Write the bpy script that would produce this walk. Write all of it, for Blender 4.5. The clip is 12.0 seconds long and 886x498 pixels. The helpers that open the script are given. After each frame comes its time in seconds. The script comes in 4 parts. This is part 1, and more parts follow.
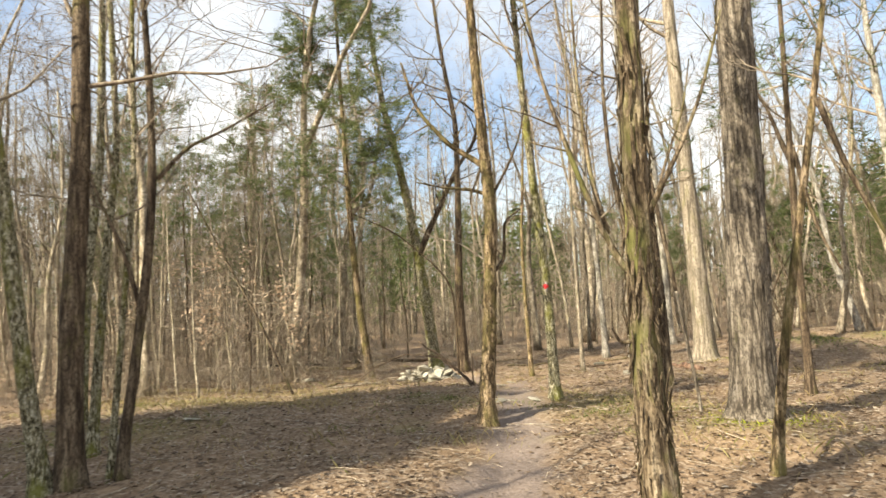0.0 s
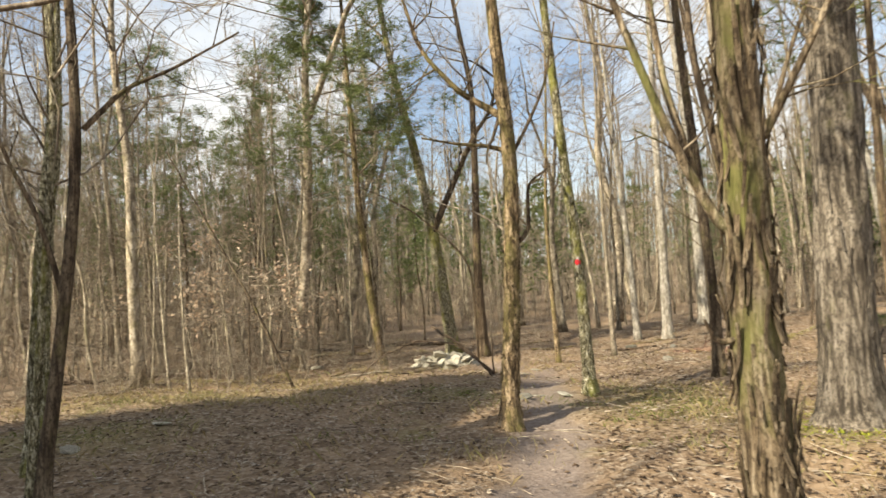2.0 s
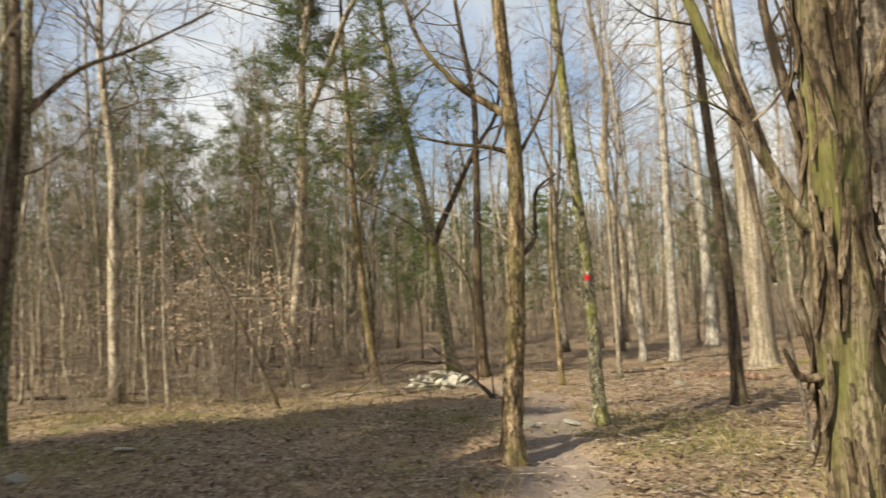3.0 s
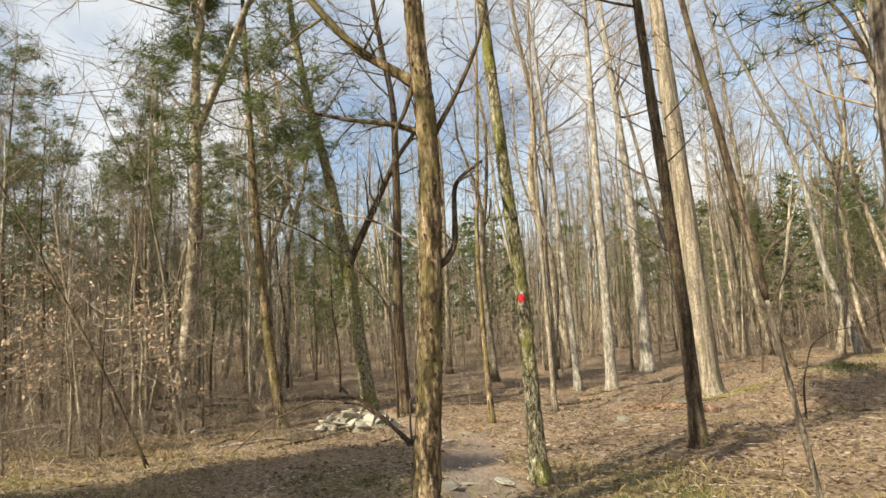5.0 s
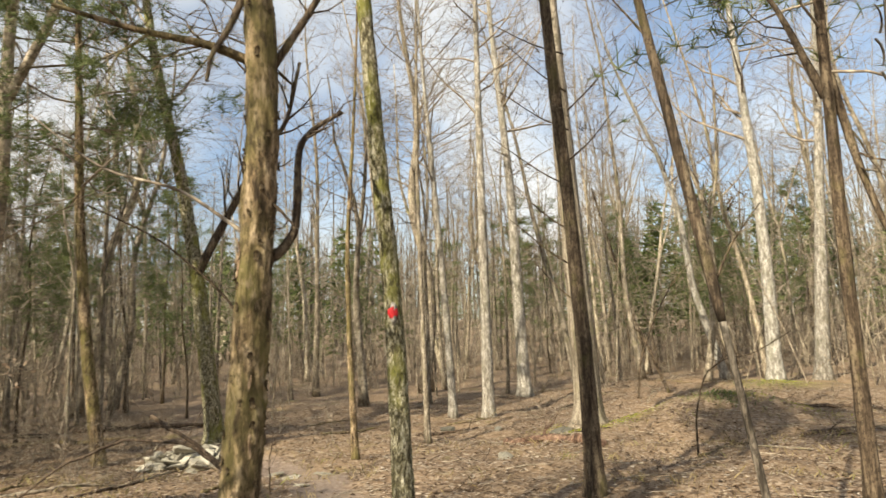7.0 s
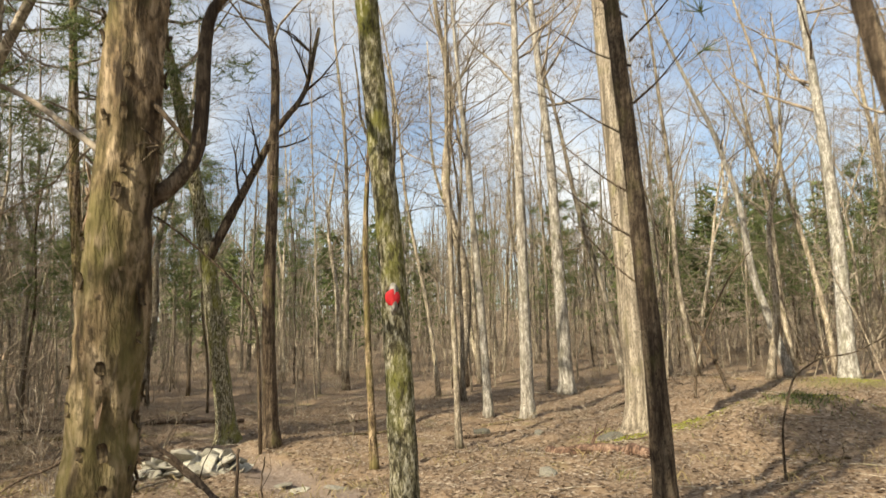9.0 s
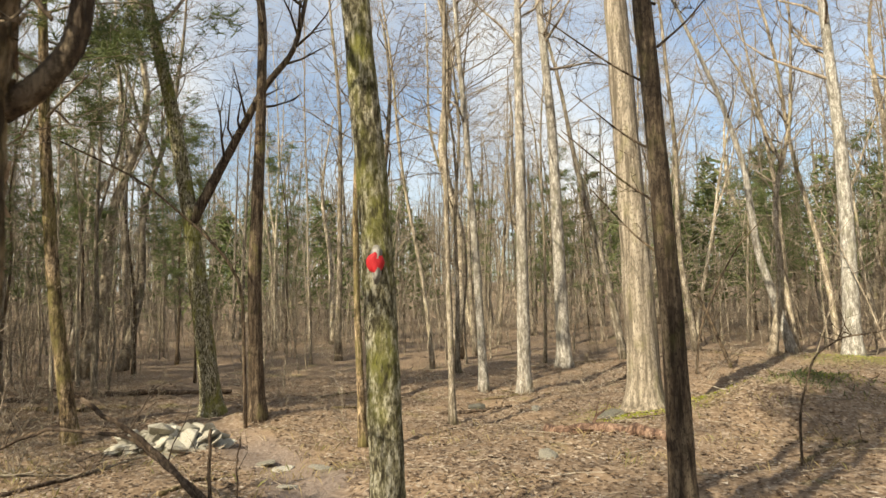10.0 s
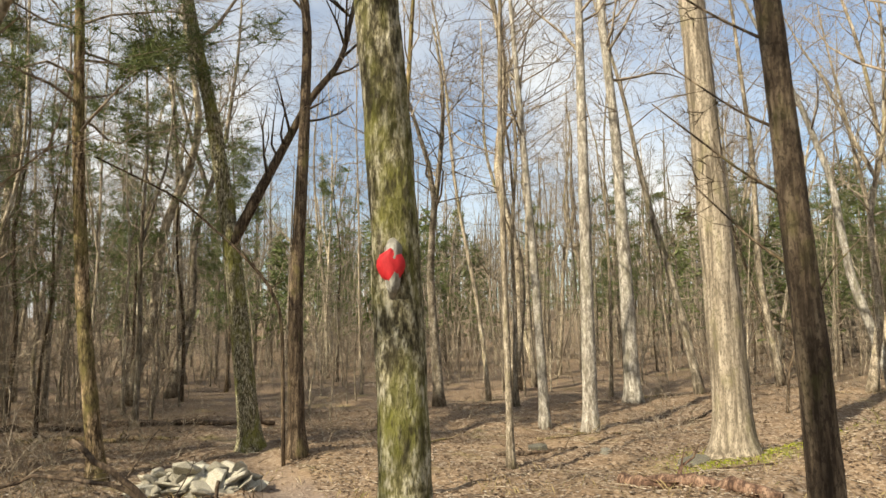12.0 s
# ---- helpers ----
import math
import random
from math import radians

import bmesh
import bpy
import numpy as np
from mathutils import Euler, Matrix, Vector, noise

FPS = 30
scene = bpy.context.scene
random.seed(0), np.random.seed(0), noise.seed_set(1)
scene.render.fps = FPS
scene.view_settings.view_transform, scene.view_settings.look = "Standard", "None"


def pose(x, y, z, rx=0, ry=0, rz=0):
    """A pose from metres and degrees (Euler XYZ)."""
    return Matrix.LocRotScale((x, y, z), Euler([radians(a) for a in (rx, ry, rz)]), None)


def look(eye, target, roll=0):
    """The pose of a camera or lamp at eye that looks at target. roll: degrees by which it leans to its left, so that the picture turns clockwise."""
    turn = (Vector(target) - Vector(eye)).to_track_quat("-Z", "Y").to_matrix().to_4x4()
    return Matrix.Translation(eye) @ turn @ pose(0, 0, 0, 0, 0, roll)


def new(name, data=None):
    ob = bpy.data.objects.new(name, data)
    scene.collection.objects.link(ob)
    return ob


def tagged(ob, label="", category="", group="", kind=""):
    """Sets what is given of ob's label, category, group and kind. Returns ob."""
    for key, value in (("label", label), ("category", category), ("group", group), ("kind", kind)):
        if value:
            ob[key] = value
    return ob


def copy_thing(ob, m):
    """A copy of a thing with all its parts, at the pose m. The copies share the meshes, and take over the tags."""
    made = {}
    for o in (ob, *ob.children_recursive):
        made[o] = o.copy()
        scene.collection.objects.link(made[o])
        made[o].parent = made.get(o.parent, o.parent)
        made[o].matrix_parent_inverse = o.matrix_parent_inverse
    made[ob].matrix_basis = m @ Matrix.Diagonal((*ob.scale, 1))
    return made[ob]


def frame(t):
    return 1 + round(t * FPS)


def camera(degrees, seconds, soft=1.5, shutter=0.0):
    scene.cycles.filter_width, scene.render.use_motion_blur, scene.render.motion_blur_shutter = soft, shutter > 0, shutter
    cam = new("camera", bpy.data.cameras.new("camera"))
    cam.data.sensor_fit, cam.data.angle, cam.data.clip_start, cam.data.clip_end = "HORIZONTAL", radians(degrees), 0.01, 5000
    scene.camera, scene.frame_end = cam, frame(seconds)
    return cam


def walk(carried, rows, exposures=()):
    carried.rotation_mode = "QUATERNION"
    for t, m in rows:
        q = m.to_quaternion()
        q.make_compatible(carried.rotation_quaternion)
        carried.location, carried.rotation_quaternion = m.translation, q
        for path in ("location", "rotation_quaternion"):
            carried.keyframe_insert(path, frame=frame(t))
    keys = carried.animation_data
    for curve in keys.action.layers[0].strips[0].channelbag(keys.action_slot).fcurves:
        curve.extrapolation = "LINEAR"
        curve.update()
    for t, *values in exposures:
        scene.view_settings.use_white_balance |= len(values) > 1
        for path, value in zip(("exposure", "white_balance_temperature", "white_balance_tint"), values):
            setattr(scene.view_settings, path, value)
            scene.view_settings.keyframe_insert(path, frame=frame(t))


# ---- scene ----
cam = camera(67.9, 12.0, 1.5, 0.3)
EXPOSURE, SKY_STRENGTH, SUN_STRENGTH, KELVIN, TINT = 0.85, 0.057, 5.0, 7200, 8
LIGHTER = [(0, 0.38), (0.5, 0.24), (1.0, 0.18), (1.5, 0.24), (2.0, 0.17), (2.5, -0.27), (3.0, -0.05), (5.0, 0.03), (9.0, -0.03), (12, -0.03)]
PATH = [
    (0, (-0.071, -0.061, 1.371), (-0.068, 1.932, 1.54), -2.6),
    (0.5, (-0.006, 0.36, 1.368), (0.085, 2.351, 1.532), -3.5),
    (1, (-0.012, 0.753, 1.333), (-0.028, 2.747, 1.48), -1.9),
    (1.5, (-0.063, 1.105, 1.35), (-0.014, 3.1, 1.485), -2.1),
    (2, (0.015, 1.377, 1.377), (-0.046, 3.373, 1.488), -3.3),
    (2.5, (0.022, 1.673, 1.341), (-0.188, 3.659, 1.453), -3.3),
    (3, (0.028, 2.054, 1.359), (-0.033, 4.047, 1.521), -2.4),
    (3.2, (0.071, 2.216, 1.345), (0.141, 4.208, 1.505), -2.8),
    (4.8, (0.243, 3.518, 1.353), (0.426, 5.495, 1.595), -3.4),
    (5, (0.255, 3.648, 1.365), (0.413, 5.628, 1.596), -3.3),
    (5.5, (0.25, 4.004, 1.353), (0.475, 5.979, 1.57), -2.0),
    (6, (0.379, 4.348, 1.344), (0.777, 6.291, 1.605), -3.7),
    (6.5, (0.507, 4.688, 1.365), (0.895, 6.634, 1.61), -2.9),
    (7, (0.574, 5.076, 1.38), (1.094, 6.988, 1.649), -2.2),
    (7.2, (0.629, 5.199, 1.373), (1.187, 7.101, 1.644), -2.7),
    (8.8, (0.961, 6.263, 1.359), (1.395, 8.195, 1.64), -2.0),
    (9, (1.015, 6.38, 1.401), (1.422, 8.323, 1.647), -1.9),
    (9.5, (1.079, 6.658, 1.375), (1.434, 8.623, 1.5), -0.9),
    (10, (1.141, 6.945, 1.409), (1.559, 8.894, 1.567), -1.2),
    (10.5, (1.273, 7.171, 1.412), (1.599, 9.134, 1.619), -4.3),
    (11, (1.378, 7.405, 1.399), (1.539, 9.384, 1.641), -6.7),
    (11.5, (1.362, 7.702, 1.414), (1.587, 9.672, 1.682), -3.2),
    (12, (1.354, 7.92, 1.403), (1.603, 9.889, 1.646), -0.8),
]
walk(cam, [(t, look(eye, target, roll)) for t, eye, target, roll in PATH], exposures=[(t, EXPOSURE + d, KELVIN, TINT) for t, d in LIGHTER])

# ---- sky and sun ----
SUN_ELEVATION, SUN_FROM = radians(36), Vector((-0.81, -0.586, 0)).normalized()
world = bpy.data.worlds.new("sky")
scene.world = world
world.use_nodes = True
wn, wl = world.node_tree.nodes, world.node_tree.links
sky = wn.new("ShaderNodeTexSky")
sky.sky_type, sky.sun_disc = "NISHITA", False
sky.sun_elevation, sky.sun_rotation = SUN_ELEVATION, math.atan2(SUN_FROM.x, SUN_FROM.y)
sky.air_density, sky.dust_density = 1.0, 2.0
where = wn.new("ShaderNodeTexCoord")
cloud = wn.new("ShaderNodeTexNoise")
cloud.inputs["Scale"].default_value, cloud.inputs["Detail"].default_value = 2.6, 6
veil = wn.new("ShaderNodeValToRGB")
veil.color_ramp.elements[0].position, veil.color_ramp.elements[1].position = 0.40, 0.63
veil.color_ramp.elements[0].color, veil.color_ramp.elements[1].color = (0.10, 0.10, 0.10, 1), (0.95, 0.95, 0.95, 1)
mixed = wn.new("ShaderNodeMix")
mixed.data_type = "RGBA"
mixed.inputs["B"].default_value = (10.4, 10.8, 11.3, 1)
wl.new(where.outputs["Generated"], cloud.inputs["Vector"])
wl.new(cloud.outputs["Fac"], veil.inputs["Fac"])
wl.new(veil.outputs["Color"], mixed.inputs["Factor"])
haze = wn.new("ShaderNodeMix")
haze.data_type, haze.blend_type = "RGBA", "MULTIPLY"
haze.inputs["Factor"].default_value = 1.0
haze.inputs["B"].default_value = (1.70, 1.85, 2.0, 1)
wl.new(sky.outputs["Color"], haze.inputs["A"])
wl.new(haze.outputs["Result"], mixed.inputs["A"])
wl.new(mixed.outputs["Result"], wn["Background"].inputs["Color"])
wn["Background"].inputs["Strength"].default_value = SKY_STRENGTH

sun_data = bpy.data.lights.new("sun", "SUN")
sun_data.energy, sun_data.angle, sun_data.color = SUN_STRENGTH, radians(0.53), (1.0, 0.92, 0.77)
sun = new("sun", sun_data)
away = SUN_FROM * math.cos(SUN_ELEVATION) + Vector((0, 0, math.sin(SUN_ELEVATION)))
sun.matrix_world = look(away * 60, (0, 0, 0))


# ---- materials ----
def shader(name, rough=0.9):
    m = bpy.data.materials.new(name)
    m.use_nodes = True
    n, l = m.node_tree.nodes, m.node_tree.links
    p = n["Principled BSDF"]
    p.inputs["Roughness"].default_value = rough
    p.inputs["Specular IOR Level"].default_value = 0.25
    return m, n, l, p


def stretched(n, l, scale, coords="Object"):
    at = n.new("ShaderNodeTexCoord")
    to = n.new("ShaderNodeMapping")
    to.inputs["Scale"].default_value = scale
    l.new(at.outputs[coords], to.inputs["Vector"])
    return to.outputs["Vector"]


def noise_of(n, l, vector, scale, detail=4, rough=0.6):
    t = n.new("ShaderNodeTexNoise")
    t.inputs["Scale"].default_value, t.inputs["Detail"].default_value, t.inputs["Roughness"].default_value = scale, detail, rough
    l.new(vector, t.inputs["Vector"])
    return t.outputs["Fac"]


def ramp(n, l, fac, stops):
    r = n.new("ShaderNodeValToRGB")
    e = r.color_ramp.elements
    while len(e) < len(stops):
        e.new(0.5)
    for el, (pos, col) in zip(e, stops):
        el.position, el.color = pos, (*col, 1)
    l.new(fac, r.inputs["Fac"])
    return r.outputs["Color"]


def blend(n, l, fac, a, b, mode="MIX"):
    m = n.new("ShaderNodeMix")
    m.data_type, m.blend_type = "RGBA", mode
    for key, value in (("Factor", fac), ("A", a), ("B", b)):
        if hasattr(value, "is_linked"):
            l.new(value, m.inputs[key])
        elif isinstance(value, tuple):
            m.inputs[key].default_value = (*value, 1)
        else:
            m.inputs[key].default_value = value
    return m.outputs["Result"]


def bumped(n, l, p, height, strength, distance):
    b = n.new("ShaderNodeBump")
    b.inputs["Strength"].default_value, b.inputs["Distance"].default_value = strength, distance
    l.new(height, b.inputs["Height"])
    l.new(b.outputs["Normal"], p.inputs["Normal"])


def bark(name, dark, mid, pale, moss=(0.13, 0.15, 0.04), moss_low=0.56, moss_high=0.72, grain=22.0, tint=0.35, stretch=0.14, blotch=0.55):
    """Furrowed bark: grain along the stem, blotches of lichen and moss, each stem of its own tint."""
    m, n, l, p = shader(name, 0.92)
    along = stretched(n, l, (1, 1, stretch))
    fine = noise_of(n, l, along, grain, 5, 0.65)
    col = ramp(n, l, fine, [(0.38, dark), (0.50, mid), (0.63, pale)])
    flecks = noise_of(n, l, stretched(n, l, (1, 1, 0.5)), grain * 2.3, 3, 0.7)
    col = blend(n, l, ramp(n, l, flecks, [(0.40, (0.75, 0.75, 0.75)), (0.52, (0, 0, 0))]), col, dark)
    wide = noise_of(n, l, stretched(n, l, (1, 1, 0.45)), 4.2, 4, 0.6)
    col = blend(n, l, ramp(n, l, wide, [(moss_low, (0, 0, 0)), (moss_high, (0.85, 0.85, 0.85))]), col, moss)
    plates = noise_of(n, l, stretched(n, l, (1, 1, 0.35)), grain * 0.55, 3, 0.75)
    col = blend(n, l, ramp(n, l, plates, [(0.36, (blotch, blotch, blotch)), (0.47, (0, 0, 0))]), col, dark)
    col = blend(n, l, ramp(n, l, plates, [(0.60, (0, 0, 0)), (0.72, (blotch, blotch, blotch))]), col, pale)
    who = n.new("ShaderNodeObjectInfo")
    shade = ramp(n, l, who.outputs["Random"], [(0.0, (1 - tint, 1 - tint, 1 - tint)), (0.5, (1, 0.97, 0.93)), (1.0, (1 + tint, 1 + tint, 1 + tint * 0.9))])
    l.new(blend(n, l, 1.0, col, shade, "MULTIPLY"), p.inputs["Base Color"])
    bumped(n, l, p, fine, 1.0, 0.03)
    return m


def leafy(name, stops, rough=0.7, island=True, through_light=0.25):
    m, n, l, p = shader(name, rough)
    g = n.new("ShaderNodeNewGeometry")
    col = ramp(n, l, g.outputs["Random Per Island"], stops)
    l.new(col, p.inputs["Base Color"])
    if through_light:
        thin = n.new("ShaderNodeBsdfTranslucent")
        l.new(col, thin.inputs["Color"])
        add = n.new("ShaderNodeMixShader")
        add.inputs["Fac"].default_value = through_light
        l.new(p.outputs["BSDF"], add.inputs[1])
        l.new(thin.outputs["BSDF"], add.inputs[2])
        l.new(add.outputs["Shader"], n["Material Output"].inputs["Surface"])
    return m


BARK_CEDAR = bark("cedar_bark", (0.037, 0.026, 0.016), (0.185, 0.141, 0.092), (0.37, 0.311, 0.229), (0.148, 0.152, 0.048), 0.47, 0.62, 26, 0.05, 0.06)
BARK_FLAKY = bark("flaky_brown_bark", (0.034, 0.024, 0.015), (0.20, 0.145, 0.085), (0.44, 0.345, 0.235), (0.155, 0.138, 0.052), 0.43, 0.64, 22, 0.05, 0.2, 0.8)
BARK_LICHEN = bark("lichen_bark", (0.040, 0.034, 0.020), (0.25, 0.23, 0.14), (0.62, 0.59, 0.47), (0.19, 0.195, 0.045), 0.49, 0.63, 46, 0.05, 0.36, 0.8)
BARK_OAK = bark("grey_ridged_bark", (0.037, 0.031, 0.025), (0.163, 0.141, 0.115), (0.311, 0.281, 0.24), (0.118, 0.118, 0.052), 0.60, 0.80, 20, 0.1, 0.10)
BARK_PALE = bark("pale_grey_bark", (0.13, 0.118, 0.10), (0.30, 0.285, 0.255), (0.47, 0.455, 0.42), (0.19, 0.185, 0.13), 0.52, 0.76, 14, 0.15, 0.3, 0.3)
BARK_GREY = bark("grey_streaked_bark", (0.10, 0.085, 0.065), (0.25, 0.215, 0.17), (0.37, 0.33, 0.27), (0.17, 0.16, 0.08), 0.54, 0.78, 16, 0.1, 0.07, 0.5)
BARK_DARK = bark("dark_brown_bark", (0.033, 0.024, 0.016), (0.111, 0.081, 0.056), (0.215, 0.17, 0.118), (0.141, 0.133, 0.044), 0.55, 0.75, 24, 0.15, 0.12)
BARK_WOOD = bark("mixed_grey_brown_bark", (0.12, 0.10, 0.075), (0.32, 0.275, 0.21), (0.53, 0.475, 0.39), (0.23, 0.22, 0.10), 0.54, 0.76, 18, 0.4, 0.2)
TWIG = bark("twig_bark", (0.14, 0.112, 0.088), (0.30, 0.25, 0.195), (0.47, 0.415, 0.34), (0.24, 0.22, 0.145), 0.5, 0.8, 9, 0.3, 0.3)
DEAD_WOOD = bark("dead_branch_wood", (0.037, 0.026, 0.018), (0.089, 0.063, 0.044), (0.178, 0.133, 0.096), (0.089, 0.081, 0.037), 0.6, 0.8, 20, 0.1, 0.2)
RED_LOG = bark("reddish_rotten_log_wood", (0.05, 0.03, 0.022), (0.17, 0.105, 0.075), (0.30, 0.205, 0.15), (0.12, 0.13, 0.05), 0.56, 0.78, 16, 0.1, 0.2)
NEEDLES = leafy("pine_needles", [(0.0, (0.06, 0.085, 0.03)), (0.5, (0.12, 0.15, 0.055)), (1.0, (0.20, 0.23, 0.09))], 0.6)
BEECH_LEAF = leafy("dry_beech_leaves", [(0.0, (0.36, 0.25, 0.17)), (0.6, (0.48, 0.36, 0.26)), (1.0, (0.58, 0.47, 0.36))], 0.7)
LITTER = leafy("fallen_leaves", [(0.0, (0.062, 0.040, 0.026)), (0.3, (0.135, 0.090, 0.057)), (0.6, (0.220, 0.159, 0.107)), (0.85, (0.306, 0.242, 0.180)), (1.0, (0.392, 0.345, 0.287))], 0.75, True, 0.1)
GRASS_DRY = leafy("dry_grass", [(0.0, (0.244, 0.185, 0.089)), (0.7, (0.37, 0.296, 0.163)), (1.0, (0.178, 0.2, 0.059))], 0.8)
GRASS_GREEN = leafy("green_grass", [(0.0, (0.074, 0.104, 0.022)), (0.6, (0.141, 0.163, 0.044)), (1.0, (0.252, 0.222, 0.089))], 0.8)
MOSS = leafy("bright_moss", [(0.0, (0.14, 0.17, 0.02)), (0.6, (0.28, 0.31, 0.04)), (1.0, (0.42, 0.43, 0.08))], 0.9)


def ground_material():
    m, n, l, p = shader("leaf_litter_ground", 0.95)
    at = stretched(n, l, (1, 1, 1))
    vor = n.new("ShaderNodeTexVoronoi")
    vor.inputs["Scale"].default_value = 26
    warp = n.new("ShaderNodeTexNoise")
    warp.inputs["Scale"].default_value = 9
    l.new(at, warp.inputs["Vector"])
    bent = n.new("ShaderNodeVectorMath")
    bent.operation = "MULTIPLY_ADD"
    bent.inputs[1].default_value = (0.12, 0.12, 0.12)
    l.new(warp.outputs["Color"], bent.inputs[0])
    l.new(at, bent.inputs[2])
    l.new(bent.outputs["Vector"], vor.inputs["Vector"])
    split = n.new("ShaderNodeSeparateColor")
    l.new(vor.outputs["Color"], split.inputs["Color"])
    leaves = ramp(n, l, split.outputs["Red"], [(0.0, (0.067, 0.045, 0.029)), (0.35, (0.141, 0.096, 0.065)), (0.7, (0.220, 0.163, 0.114)), (1.0, (0.319, 0.261, 0.201))])
    patch = noise_of(n, l, at, 0.55, 5, 0.6)
    leaves = blend(n, l, ramp(n, l, patch, [(0.35, (0, 0, 0)), (0.65, (0.6, 0.6, 0.6))]), leaves, (0.30, 0.21, 0.13))
    mossy = noise_of(n, l, at, 0.8, 6, 0.65)
    leaves = blend(n, l, ramp(n, l, mossy, [(0.58, (0, 0, 0)), (0.72, (0.65, 0.65, 0.65))]), leaves, (0.17, 0.165, 0.05))
    soil = ramp(n, l, noise_of(n, l, at, 24, 6, 0.7), [(0.3, (0.118, 0.090, 0.077)), (0.7, (0.237, 0.196, 0.175))])
    trod = n.new("ShaderNodeAttribute")
    trod.attribute_name = "trodden"
    green = n.new("ShaderNodeAttribute")
    green.attribute_name = "mossy"
    col = blend(n, l, trod.outputs["Fac"], leaves, soil)
    col = blend(n, l, green.outputs["Fac"], col, ramp(n, l, noise_of(n, l, at, 14, 5, 0.7), [(0.35, (0.089, 0.089, 0.022)), (0.7, (0.244, 0.259, 0.037))]))
    l.new(col, p.inputs["Base Color"])
    bumped(n, l, p, vor.outputs["Distance"], 0.6, 0.015)
    return m


def stone_material(name, low, high):
    m, n, l, p = shader(name, 0.9)
    at = stretched(n, l, (1, 1, 1))
    fine = noise_of(n, l, at, 14, 6, 0.7)
    col = ramp(n, l, fine, [(0.3, low), (0.7, high)])
    who = n.new("ShaderNodeObjectInfo")
    col = blend(n, l, 1.0, col, ramp(n, l, who.outputs["Random"], [(0, (0.55, 0.53, 0.49)), (1, (1.15, 1.13, 1.08))]), "MULTIPLY")
    lich = noise_of(n, l, at, 5, 4, 0.6)
    col = blend(n, l, ramp(n, l, lich, [(0.58, (0, 0, 0)), (0.7, (0.7, 0.7, 0.7))]), col, (0.24, 0.25, 0.13))
    l.new(col, p.inputs["Base Color"])
    bumped(n, l, p, fine, 0.7, 0.02)
    return m


GROUND = ground_material()
STONE = stone_material("pale_lichened_stone", (0.22, 0.21, 0.18), (0.54, 0.52, 0.46))
DARK_STONE = stone_material("dark_mossy_stone", (0.10, 0.10, 0.085), (0.28, 0.27, 0.24))
RED, rn, rl, rp = shader("red_blaze_paint", 0.55)
rl.new(ramp(rn, rl, noise_of(rn, rl, stretched(rn, rl, (1, 1, 0.4)), 60, 4), [(0.3, (0.42, 0.015, 0.02)), (0.7, (0.66, 0.04, 0.05))]), rp.inputs["Base Color"])
BARE_WOOD = bark("pale_bare_wood", (0.222, 0.148, 0.096), (0.429, 0.326, 0.222), (0.533, 0.444, 0.34), (0.296, 0.222, 0.148), 0.7, 0.9, 30, 0.1, 0.1)


# ---- mesh helpers ----
def cross(a, b):
    return np.stack((a[..., 1] * b[..., 2] - a[..., 2] * b[..., 1], a[..., 2] * b[..., 0] - a[..., 0] * b[..., 2], a[..., 0] * b[..., 1] - a[..., 1] * b[..., 0]), -1)


def sideways(along, rng):
    """A chance unit vector square to a direction."""
    ax, ay, az = along
    bx, by, bz = rng.gauss(0, 1), rng.gauss(0, 1), rng.gauss(0, 1)
    return unit((ay * bz - az * by, az * bx - ax * bz, ax * by - ay * bx))


